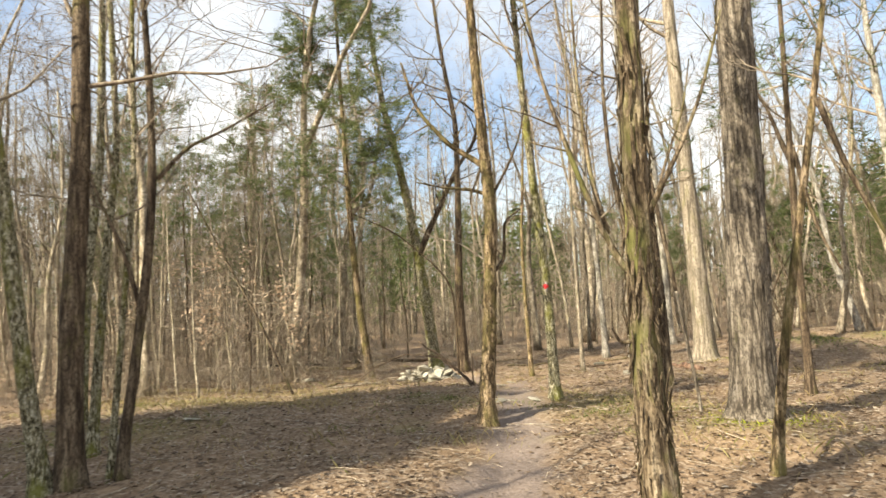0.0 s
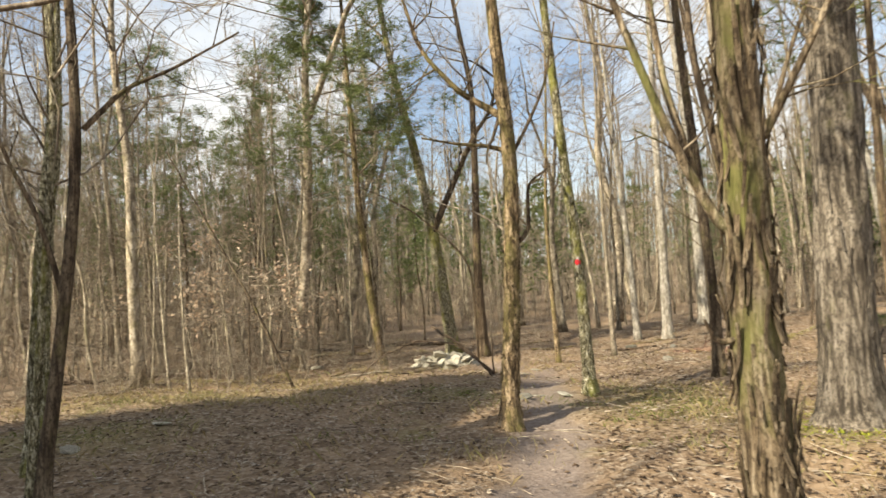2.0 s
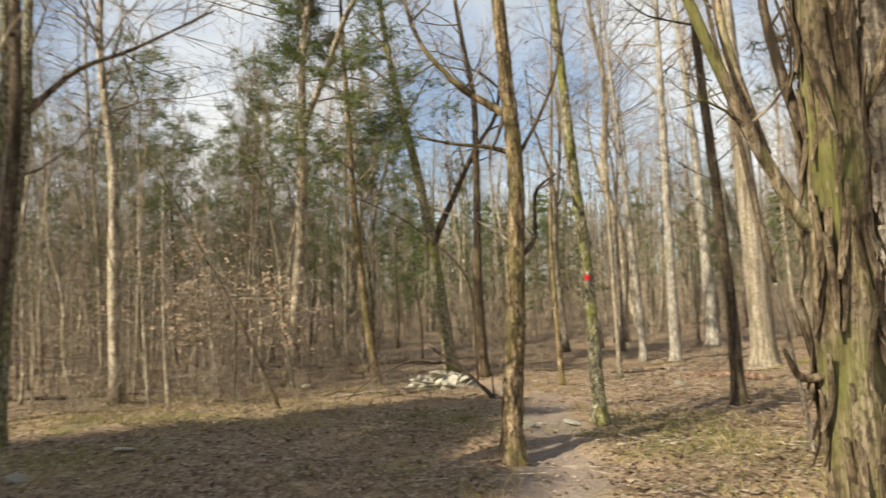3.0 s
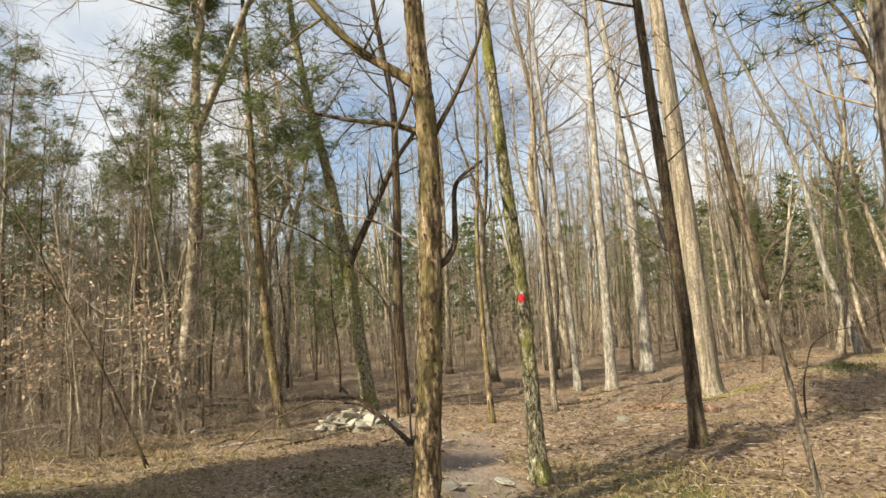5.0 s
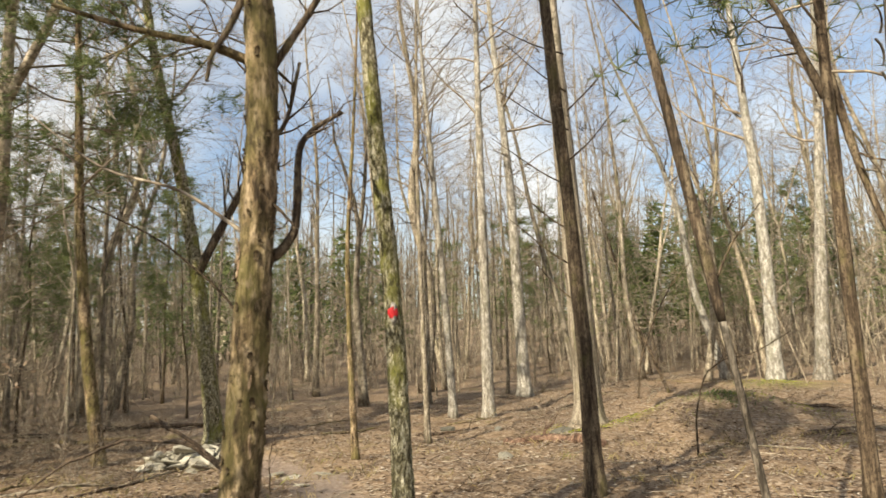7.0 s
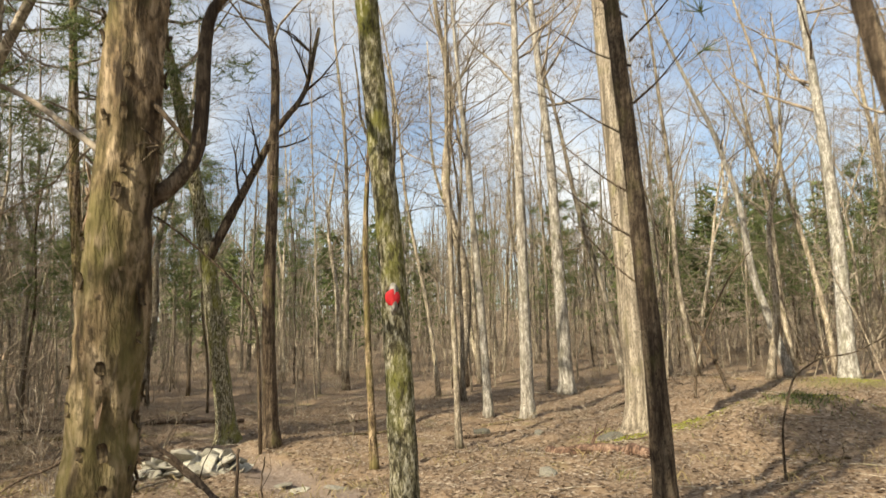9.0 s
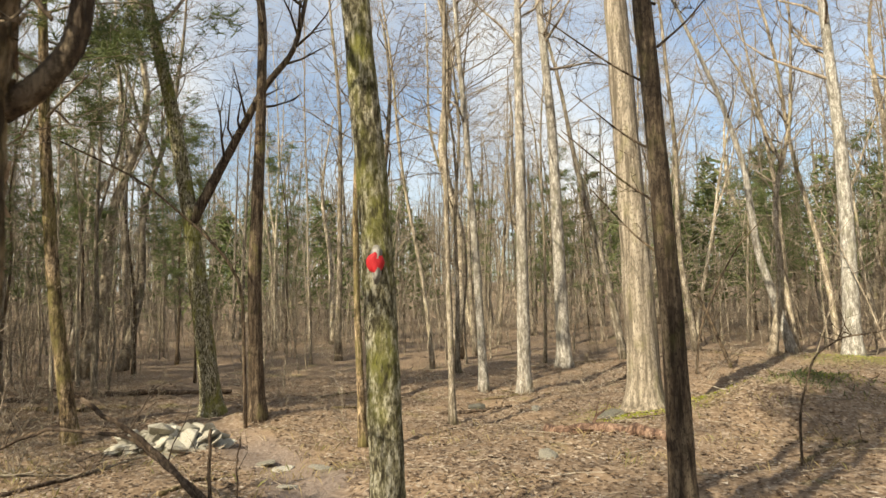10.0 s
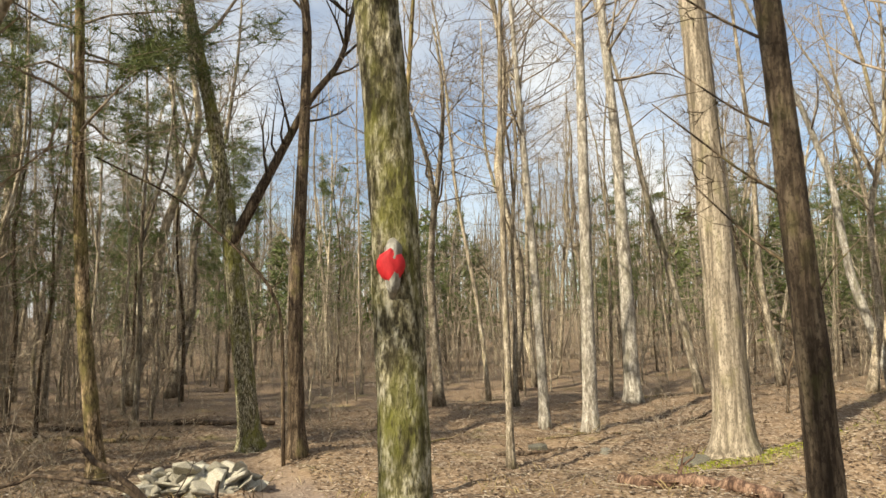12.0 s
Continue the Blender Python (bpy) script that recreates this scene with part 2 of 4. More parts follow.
class Build:
    """Collects tubes and blades into one mesh."""

    def __init__(self):
        self.v, self.f, self.n = [], [], 0

    def add(self, verts, faces):
        self.v.append(np.asarray(verts, float))
        self.f.extend([tuple(i + self.n for i in f) for f in faces])
        self.n += len(verts)

    def tube(self, pts, rads, sides, ridge=0.0, rng=None, cells=12, long=0.3, cap=True):
        pts = np.asarray(pts, float)
        k = len(pts)
        tan = np.gradient(pts, axis=0)
        tan /= np.linalg.norm(tan, axis=1)[:, None] + 1e-9
        ref = np.array((0.31, 0.95, 0.02)) if abs(tan[0, 1]) < 0.8 else np.array((1.0, 0, 0.05))
        u = cross(tan, ref)
        u /= np.linalg.norm(u, axis=1)[:, None] + 1e-9
        w = cross(tan, u)
        a = np.arange(sides) * 2 * np.pi / sides
        r = np.asarray(rads, float)[:, None] * np.ones((1, sides))
        if ridge:
            run = np.concatenate([[0], np.cumsum(np.linalg.norm(np.diff(pts, axis=0), axis=1))])
            for c, lo, amp in ((cells, long, 1.0), (cells * 2, long * 0.4, 0.5)):
                g = np.array([[rng.uniform(-1, 1) for _ in range(c)] for _ in range(int(run[-1] / lo) + 3)])
                ai, zi = a / (2 * np.pi) * c, run / lo
                a0, z0 = ai.astype(int), zi.astype(int)
                fa, fz = (ai - a0)[None, :], (zi - z0)[:, None]
                low = g[z0][:, a0 % c] * (1 - fa) + g[z0][:, (a0 + 1) % c] * fa
                up = g[z0 + 1][:, a0 % c] * (1 - fa) + g[z0 + 1][:, (a0 + 1) % c] * fa
                r = r * (1 + ridge * amp * (low * (1 - fz) + up * fz))
        ring = pts[:, None, :] + r[:, :, None] * (np.cos(a)[None, :, None] * u[:, None, :] + np.sin(a)[None, :, None] * w[:, None, :])
        faces = []
        for i in range(k - 1):
            for j in range(sides):
                b, c = i * sides + j, i * sides + (j + 1) % sides
                faces.append((b, c, c + sides, b + sides))
        if cap:
            faces.append(tuple(range(sides))[::-1])
            faces.append(tuple(range((k - 1) * sides, k * sides)))
        self.add(ring.reshape(-1, 3), faces)

    def mesh(self, name, material, smooth=True):
        me = bpy.data.meshes.new(name)
        v = np.concatenate(self.v) if self.v else np.zeros((0, 3))
        me.from_pydata(v.tolist(), [], self.f)
        me.materials.append(material)
        if smooth:
            me.polygons.foreach_set("use_smooth", [True] * len(me.polygons))
        me.update()
        return me


def part(name, build, material, parent, label="", smooth=True):
    ob = new(name, build if isinstance(build, bpy.types.Mesh) else build.mesh(name, material, smooth))
    ob.parent = parent
    return tagged(ob, label)


def unit(v):
    x, y, z = v
    n = math.sqrt(x * x + y * y + z * z) + 1e-9
    return np.array((x / n, y / n, z / n))


def branch(B, p, d, length, r, level, rng, fork=(5, 4, 0), lift=0.12, wild=0.22, tips=None, fine=True):
    """A limb with its side branches, bending as it goes."""
    k = ((5, 3, 2) if fine else (4, 2, 1))[min(level, 2)]
    pts, rads, d = [np.asarray(p, float)], [r], unit(d)
    for i in range(k):
        d = unit(d + np.array([rng.gauss(0, wild), rng.gauss(0, wild), rng.gauss(0, wild) + lift]))
        pts.append(pts[-1] + d * length / k)
        rads.append(r * (1 - 0.86 * (i + 1) / k))
    B.tube(pts, rads, (5 if fine else 4, 3, 3)[min(level, 2)], cap=False)
    if tips is not None and level >= 1:
        tips.extend(pts[1:])
    if level < len(fork) and fork[level]:
        for c in range(fork[level]):
            t = rng.uniform(0.25, 1.0)
            i = min(int(t * k), k - 1)
            q = pts[i] + (pts[i + 1] - pts[i]) * (t * k - i)
            along = unit(pts[i + 1] - pts[i])
            side = sideways(along, rng)
            branch(B, q, along * 0.75 + side * rng.uniform(0.5, 0.95), length * rng.uniform(0.3, 0.55), max(rads[i] * 0.5, 0.0035 if fine else (0.0062, 0.0036)[min(level, 1)]), level + 1, rng, fork, lift, wild, tips, fine)


def ease(v):
    v = np.clip(v, 0, 1)
    return v * v * (3 - 2 * v)


# ---- the lie of the land ----
TRAIL = np.array([(-0.3, -60), (-0.1, -3), (0.05, 2), (0.22, 5.0), (0.62, 6.8), (0.80, 8.6), (0.92, 11.2), (1.2, 12.4), (1.1, 14.2), (0.2, 17.0), (-1.0, 21), (-2, 30)])


def trail_distance(x, y):
    best = np.full(np.shape(x), 1e9)
    for (ax, ay), (bx, by) in zip(TRAIL[:-1], TRAIL[1:]):
        t = np.clip(((x - ax) * (bx - ax) + (y - ay) * (by - ay)) / ((bx - ax) ** 2 + (by - ay) ** 2), 0, 1)
        best = np.minimum(best, np.hypot(x - ax - t * (bx - ax), y - ay - t * (by - ay)))
    return best


def bump_at(x, y, cx, cy, rx, ry, h):
    return h * np.exp(-(((x - cx) / rx) ** 2 + ((y - cy) / ry) ** 2))


def land(x, y):
    """Height of the ground."""
    x, y = np.asarray(x, float), np.asarray(y, float)
    z = -0.1 - 0.36 * ease((y - 8.5) / 9.5)
    z = z + 0.03 * np.sin(x * 1.3 + 0.7 * y) + 0.025 * np.sin(y * 1.9 - x * 0.6 + 2) + 0.03 * np.sin(x * 2.3 + y * 1.1) * np.sin(y * 2.7 - x * 0.9) + 0.012 * np.sin(x * 4.1 + y * 3.3) + 0.010 * np.sin(x * 6.7 - y * 5.2 + 1)
    z = z - 0.06 * np.exp(-((trail_distance(x, y) / 0.32) ** 2))
    z = z + bump_at(x, y, 3.3, 6.9, 1.3, 1.5, 0.12) + bump_at(x, y, 8.6, 15.6, 1.9, 1.0, 0.58) + bump_at(x, y, 5.2, 14.6, 1.6, 0.9, 0.12) + bump_at(x, y, 9.6, 17.8, 1.4, 0.8, -0.35)
    z = z + bump_at(x, y, 3.2, 12.6, 1.6, 1.4, 0.10) + bump_at(x, y, -1.8, 10.0, 2.6, 2.0, 0.08) + bump_at(x, y, 12, 22, 5, 4, 0.3)
    far = np.hypot(x, y - 8)
    z = z + 4.5 * ease((far - 38) / 80) + 0.02 * np.clip(x - 8, 0, 40) * ease((far - 12) / 20)
    return z


def floor_z(x, y):
    return float(land(x, y))


def lines(lo, hi, fine, edge, growth=1.16):
    """Grid lines: fine steps from lo to hi, then wider and wider out to the edge."""
    mid = list(np.arange(lo, hi, fine))
    step, a, b = fine, mid[0], mid[-1]
    left, right = [], []
    while b < edge or a > -edge:
        step *= growth
        a, b = a - step, b + step
        left.append(a)
        right.append(b)
    return np.array(left[::-1] + mid + right)


def build_ground():
    gx, gy = lines(-8, 13, 0.10, 420), lines(1.5, 22, 0.10, 420)
    X, Y = np.meshgrid(gx, gy)
    Z = land(X, Y)
    rough = np.random.RandomState(3).normal(0, 0.011, X.shape) * ((X > -8) & (X < 13) & (Y > 1.5) & (Y < 22))
    Z = Z + rough
    nx, ny = len(gx), len(gy)
    i = np.arange(nx * ny).reshape(ny, nx)
    quads = np.stack([i[:-1, :-1], i[:-1, 1:], i[1:, 1:], i[1:, :-1]], -1).reshape(-1, 4)
    me = bpy.data.meshes.new("ground")
    me.from_pydata(np.stack([X, Y, Z], -1).reshape(-1, 3).tolist(), [], quads.tolist())
    me.polygons.foreach_set("use_smooth", [True] * len(me.polygons))
    me.materials.append(GROUND)
    edge = trail_distance(X, Y) + 0.08 * np.sin(Y * 3.1) + 0.05 * np.sin(Y * 7.7 + X * 5)
    worn = ease((0.52 - edge) / 0.3) * (0.9 - 0.3 * ease((Y - 11) / 3)) * (1 - 0.7 * ease((Y - 15.5) / 3))
    me.attributes.new("trodden", "FLOAT", "POINT").data.foreach_set("value", worn.ravel())
    green = bump_at(X, Y, 6.4, 16.2, 0.9, 0.5, 0.9) + bump_at(X, Y, 8.9, 15.9, 0.7, 0.4, 0.7) + bump_at(X, Y, 2.3, 9.0, 0.9, 1.4, 0.35) + bump_at(X, Y, -4.6, 11.6, 1.5, 0.7, 0.5) + bump_at(X, Y, 3.16, 6.98, 0.55, 0.5, 0.8) + bump_at(X, Y, -0.2, 10.2, 0.8, 0.6, 0.3) + bump_at(X, Y, 14.3, 20.6, 1.2, 0.8, 0.6) + bump_at(X, Y, -4.5, 8.6, 1.2, 0.9, 0.4)
    me.attributes.new("mossy", "FLOAT", "POINT").data.foreach_set("value", np.clip(green, 0, 0.9).ravel())
    me.update()
    return tagged(new("ground", me), "brown leaf-littered forest floor with a worn dirt trail", "ground", kind="structure")


build_ground()

# ---- trees that stand out ----
SPOTS = []


def axis(height, knots, lat, rng, steps, wob=0.012):
    """Points along a trunk: sideways offsets at a few heights, carried on smoothly to the top."""
    kz, ko = [k[0] for k in knots], [k[1] for k in knots]
    zs = np.linspace(-0.12, height, steps)
    slope = (ko[-1] - ko[-2]) / (kz[-1] - kz[-2])
    over = np.clip(zs - kz[-1], 0, None)
    off = np.interp(zs, kz, ko) + slope * over * np.exp(-over / 9)
    width = max(int(0.5 * steps / height), 1)
    smooth = np.convolve(np.pad(off, width, mode="edge"), np.ones(2 * width + 1) / (2 * width + 1), "valid")
    ph = rng.uniform(0, 6)
    back = wob * zs * np.sin(zs * 0.5 + ph)
    return np.stack([smooth * lat[0] - back * lat[1], smooth * lat[1] + back * lat[0], zs], 1)


def at_height(line, z):
    return np.array([np.interp(z, line[:, 2], line[:, i]) for i in range(2)] + [z])


def tree_thing(name, x, y, label, category="tree", group=""):
    ob = new(name)
    ob.empty_display_size = 0.2
    ob.location = (x, y, floor_z(x, y))
    SPOTS.append((x, y))
    return tagged(ob, label, category, group)


def trunk_radii(line, r, height, flare=0.55):
    z = np.clip(line[:, 2], 0, None)
    return r * (1 + flare * np.exp(-z / 0.16) + 0.12 * np.exp(-z / 0.8)) * np.clip(1 - 0.82 * (z / height) ** 1.1, 0.1, 1)


def standing_tree(name, x, y, r, height, knots, lat, material, label, seed, sides=10, ring=0.35, ridge=0.05, cells=10, long=0.3, limbs=10, low=0.4, limb_length=2.6, twigs=(5, 5, 0), needles=0, lift=0.12, twig_material=None):
    """One tree of its own: trunk, crown of bare limbs, needles where it is a pine."""
    rng = random.Random(seed)
    t = tree_thing(name, x, y, label)
    line = axis(height, knots, lat, rng, max(int(height / ring), 8))
    B = Build()
    B.tube(line, trunk_radii(line, r, height), sides, ridge, rng, cells, long)
    part("trunk", B, material, t)
    C, tips = Build(), []
    limbs = int(limbs * 1.5)
    for i in range(limbs):
        z = height * (low + (1 - low) * (i + rng.random()) / limbs)
        a = rng.uniform(0, 2 * math.pi)
        frac = 1 - 0.65 * (z / height - low) / (1 - low)
        branch(C, at_height(line, z), (math.cos(a), math.sin(a), rng.uniform(0.25, 1.0) if not needles else rng.uniform(-0.05, 0.4)), limb_length * frac * rng.uniform(0.7, 1.2), max(r * 0.24 * frac, 0.010), 0, rng, twigs, lift, 0.2, tips)
    part("crown", C, twig_material or TWIG, t, "bare branching limbs and twigs" if not needles else "bare pine limbs")
    if needles:
        part("needles", needle_clumps(tips, rng, needles, 0.2), NEEDLES, t, "green needle clumps", smooth=False)
    return t, line, rng


def blade_fans(centres, rs, each, length, width, up):
    """Thin blades that fan out from each centre."""
    c = np.repeat(centres, each, axis=0)
    n = len(c)
    d = rs.normal(0, 1, (n, 3)) * (1, 1, 0.6) + (0, 0, up)
    d *= (length * rs.uniform(0.7, 1.4, n) / (np.linalg.norm(d, axis=1) + 1e-9))[:, None]
    w = cross(d, rs.normal(0, 1, (n, 3)))
    w *= (width / (np.linalg.norm(w, axis=1) + 1e-9))[:, None]
    B = Build()
    B.add(np.stack([c - w, c + w, c + d], 1).reshape(-1, 3), np.arange(3 * n).reshape(-1, 3).tolist())
    return B


def needle_clumps(tips, rng, count, size=0.15):
    """Clumps of fine blades round the branch ends."""
    rs = np.random.RandomState(rng.randrange(10 ** 6))
    ends = np.asarray(tips)
    return blade_fans(ends[rs.randint(0, len(ends), count)] + rs.normal(0, 1, (count, 3)) * (0.10, 0.10, 0.06), rs, 10, size, size * 0.034, 0.25)


def limb(t, points, r, rng, material, lat=(1, 0), depth=0.0, twigs=7, length=0.5, name="limb"):
    """A limb along a bent line of (sideways, up) places in the tree's own axes, with its twigs."""
    line = np.array([(o * lat[0] - depth * i * lat[1], o * lat[1] + depth * i * lat[0], z) for i, (o, z) in enumerate(points)])
    k = len(line)
    s = np.linspace(0, k - 1, 5 * (k - 1) + 1)
    fine = np.stack([np.interp(s, range(k), line[:, i]) for i in range(3)], 1)
    fine[1:-1] = (fine[:-2] + 2 * fine[1:-1] + fine[2:]) / 4
    fine[1:-1] = (fine[:-2] + 2 * fine[1:-1] + fine[2:]) / 4
    B = Build()
    B.tube(fine, r * np.linspace(1, 0.35, len(fine)), 8, 0.08, rng, 6, 0.15)
    for _ in range(twigs):
        i = rng.randrange(len(fine) // 3, len(fine) - 1)
        along = unit(fine[i + 1] - fine[i])
        side = sideways(along, rng)
        branch(B, fine[i], along * 0.6 + side, length * rng.uniform(0.5, 1.3), r * 0.3, 1, rng, (0, 3, 2), 0.1)
    return part(name, B, material, t)


def bark_strips(t, line, r, height, rng, count, lo, hi, material, size=0.2):
    """Loose strips of bark that stand off the stem."""
    meshes = []
    for v in range(4):
        B = Build()
        w, h = rng.uniform(0.006, 0.013), size * rng.uniform(0.5, 1.2)
        verts, faces, k = [], [], 5
        for i in range(k):
            z, lift = h * i / (k - 1), 0.004 + min(0.022, size * 0.13) * abs(2 * i / (k - 1) - rng.uniform(0.7, 1.3)) ** 2
            ww = w * (0.5 + 0.5 * math.sin(math.pi * (i + 0.5) / k))
            for s in (-1, 1):
                verts += [(s * ww + rng.gauss(0, 0.002), lift, z), (s * ww * 0.7, lift - 0.007, z)]
        for i in range(k - 1):
            b = 4 * i
            faces += [(b, b + 2, b + 6, b + 4), (b + 1, b + 5, b + 7, b + 3), (b, b + 4, b + 5, b + 1), (b + 2, b + 3, b + 7, b + 6)]
        B.add(verts, faces)
        meshes.append(B.mesh("bark_strip", material, False))
    for _ in range(count):
        z, a = rng.uniform(lo, hi), rng.uniform(0, 2 * math.pi)
        c, rr = at_height(line, z), r * np.interp(z, [0, 0.3, height], [1.25, 1.05, 0.2]) * 0.98
        ob = part("bark_strip", rng.choice(meshes), material, t)
        ob.matrix_basis = pose(c[0] + rr * math.sin(-a), c[1] + rr * math.cos(a), z, rng.gauss(0, 3), rng.gauss(0, 6), math.degrees(a))
    return t


FRONT = (1.0, -0.1)
# the tree with the red blaze
t, line, rng = standing_tree("blazed_tree", 1.47, 9.72, 0.073, 11.5, [(0, 0.03), (1.1, 0.0), (1.7, -0.01), (2.4, -0.07), (3.1, -0.12), (4.1, -0.18)], (0.98, -0.21), BARK_LICHEN, "slender mossy grey-green tree with a red trail blaze", 11, 28, 0.05, 0.07, 14, 0.10, 20, 0.42, 2.8)
B = Build()
face = at_height(line, 1.645)
verts, faces = [], []
for i in range(7):
    v = -1 + i / 3
    half = 0.038 * max(1 - abs(v) ** 2.3, 0.03) ** 0.55 * (1.0 if v > 0 else 1 + 0.22 * v)
    for j in range(5):
        u = -1 + j / 2
        verts.append((half * u, -0.072 - 0.010 * (1 - u * u) + 0.018 * u * u * 0.3 + 0.002 * math.sin(9 * u + 5 * v), 0.045 * v))
for i in range(6):
    for j in range(4):
        b = 5 * i + j
        faces.append((b, b + 1, b + 6, b + 5))
rim = [0, 1, 2, 3, 4, 9, 14, 19, 24, 29, 34, 33, 32, 31, 30, 25, 20, 15, 10, 5]
k = len(verts)
verts += [(verts[i][0] * 0.9, verts[i][1] + 0.03, verts[i][2]) for i in rim]
faces += [(rim[i], k + i, k + (i + 1) % len(rim), rim[(i + 1) % len(rim)]) for i in range(len(rim))]
B.add(verts, faces)
blaze = part("blaze", B, RED, t, "red painted trail blaze")
blaze.matrix_basis = pose(face[0] - 0.012, face[1] - 0.012, face[2], 0, 0, -6)
B = Build()
B.tube([(face[0] - 0.015, face[1] - 0.058, face[2] - 0.085), (face[0] - 0.015, face[1] - 0.075, face[2] - 0.05), (face[0] - 0.012, face[1] - 0.066, face[2] + 0.05), (face[0] - 0.012, face[1] - 0.05, face[2] + 0.075)], [0.006, 0.020, 0.024, 0.010], 12, 0.1, rng, 8, 0.03)
part("knot", B, BARK_PALE, t, "pale healed knot round the blaze")

# the flaking brown tree beside the trail
t, line, rng = standing_tree("flaky_tree", 0.465, 8.30, 0.094, 9.5, [(0, -0.07), (0.4, -0.05), (1.2, 0.02), (2.1, 0.07), (2.75, 0.12), (3.2, 0.07), (3.8, 0.04)], FRONT, BARK_FLAKY, "brown tree with flaking bark and stubs beside the trail", 12, 48, 0.035, 0.13, 17, 0.10, 16, 0.60, 1.9, needles=2400)
limb(t, [(0.08, 3.25), (-0.14, 3.42), (-0.41, 3.62), (-0.8, 4.1), (-1.0, 4.8)], 0.045, rng, BARK_FLAKY, FRONT, 0.05, 9, 0.6)
limb(t, [(0.08, 2.90), (-0.15, 2.97), (-0.46, 3.00), (-0.8, 3.08)], 0.026, rng, BARK_FLAKY, FRONT, -0.06, 7, 0.5)
limb(t, [(0.12, 2.85), (0.32, 3.2), (0.52, 3.62), (0.66, 4.3)], 0.024, rng, BARK_DARK, FRONT, 0.05, 6, 0.5)
limb(t, [(0.05, 1.88), (0.18, 1.97), (0.25, 2.08), (0.26, 2.5), (0.33, 2.6), (0.48, 2.7)], 0.030, rng, BARK_DARK, FRONT, 0.02, 2, 0.25, "dead_stub")
limb(t, [(0.02, 2.3), (0.16, 2.18), (0.26, 2.06)], 0.012, rng, BARK_DARK, FRONT, -0.05, 1, 0.2, "dead_stub")
limb(t, [(0.02, 3.3), (-0.06, 3.05), (-0.13, 2.9), (-0.14, 2.75)], 0.022, rng, BARK_DARK, FRONT, -0.05, 0, 0.2, "dead_stub")
limb(t, [(0.02, 2.05), (-0.3, 2.3), (-0.7, 2.42), (-1.1, 2.75)], 0.010, rng, TWIG, FRONT, 0.12, 6, 0.4)
bark_strips(t, line, 0.094, 9.0, rng, 140, 0.15, 3.4, BARK_FLAKY, 0.055)
bark_strips(t, line, 0.091, 9.0, rng, 14, 1.0, 2.1, BARE_WOOD, 0.10)

# the shaggy cedar
CEDAR_SIDE = (0.93, -0.38)
t, line, rng = standing_tree("shaggy_cedar", 1.125, 4.08, 0.100, 8.0, [(0, 0.09), (0.5, 0.06), (1.0, 0.035), (1.5, 0.035), (2.0, 0.045), (2.8, 0.065)], CEDAR_SIDE, BARK_CEDAR, "forked cedar with shaggy stringy bark and green lichen", 13, 40, 0.04, 0.13, 16, 0.5, 14, 0.56, 1.7, needles=2000)
limb(t, [(0.03, 1.62), (-0.07, 1.72), (-0.19, 2.0), (-0.29, 2.3), (-0.41, 2.7), (-0.49, 3.0), (-0.6, 3.8)], 0.026, rng, BARK_CEDAR, CEDAR_SIDE, -0.03, 8, 0.5)
limb(t, [(-0.14, 1.92), (-0.23, 2.3), (-0.26, 2.6), (-0.29, 2.9), (-0.3, 3.6)], 0.019, rng, BARK_CEDAR, CEDAR_SIDE, 0.03, 6, 0.5)
limb(t, [(0.02, 1.80), (-0.06, 2.1), (-0.11, 2.4), (-0.13, 2.9), (-0.1, 3.6)], 0.022, rng, BARK_DARK, CEDAR_SIDE, 0.04, 6, 0.5)
limb(t, [(0.05, 1.95), (0.14, 2.06), (0.22, 2.2), (0.34, 2.42), (0.47, 2.7), (0.62, 3.2)], 0.021, rng, BARK_CEDAR, CEDAR_SIDE, -0.02, 8, 0.45)
limb(t, [(0.17, 2.12), (0.24, 2.35), (0.36, 2.66), (0.42, 3.0)], 0.011, rng, BARK_CEDAR, CEDAR_SIDE, 0.03, 5, 0.35)
limb(t, [(0.05, 1.25), (-0.1, 1.22), (-0.14, 1.32)], 0.018, rng, BARK_DARK, CEDAR_SIDE, -0.05, 0, 0.2, "dead_stub")
bark_strips(t, line, 0.102, 8.0, rng, 170, 0.1, 3.0, BARK_CEDAR, 0.26)

# the big ridged tree
t, line, rng = standing_tree("big_ridged_tree", 3.16, 6.98, 0.212, 16.0, [(0, -0.02), (2.5, 0.06), (4.2, 0.09)], (0.88, -0.46), BARK_OAK, "big grey tree with deep shaggy ridges and mossy foot", 14, 48, 0.06, 0.085, 22, 0.55, 14, 0.45, 4.5)
bark_strips(t, line, 0.219, 16.0, rng, 150, 0.3, 5.5, BARK_OAK, 0.24)
limb(t, [(0.05, 5.4), (0.9, 5.9), (1.8, 6.2), (2.6, 6.9)], 0.06, rng, BARK_OAK, (0.88, -0.46), 0.1, 9, 0.9)

t, line, rng = standing_tree("leaning_sapling", 2.44, 5.19, 0.040, 6.0, [(0, 0), (1.1, 0.16), (2.2, 0.37), (3.5, 0.60)], (0.90, -0.43), BARK_FLAKY, "thin leaning reddish-grey sapling beside the big tree", 15, 14, 0.08, 0.05, 8, 0.2, 8, 0.42, 1.3)
limb(t, [(0.52, 2.9), (0.66, 2.4), (0.86, 1.9), (1.05, 1.5), (1.3, 1.0)], 0.026, rng, BARK_DARK, (0.9, -0.43), 0.06, 3, 0.4, "hanging_limb")

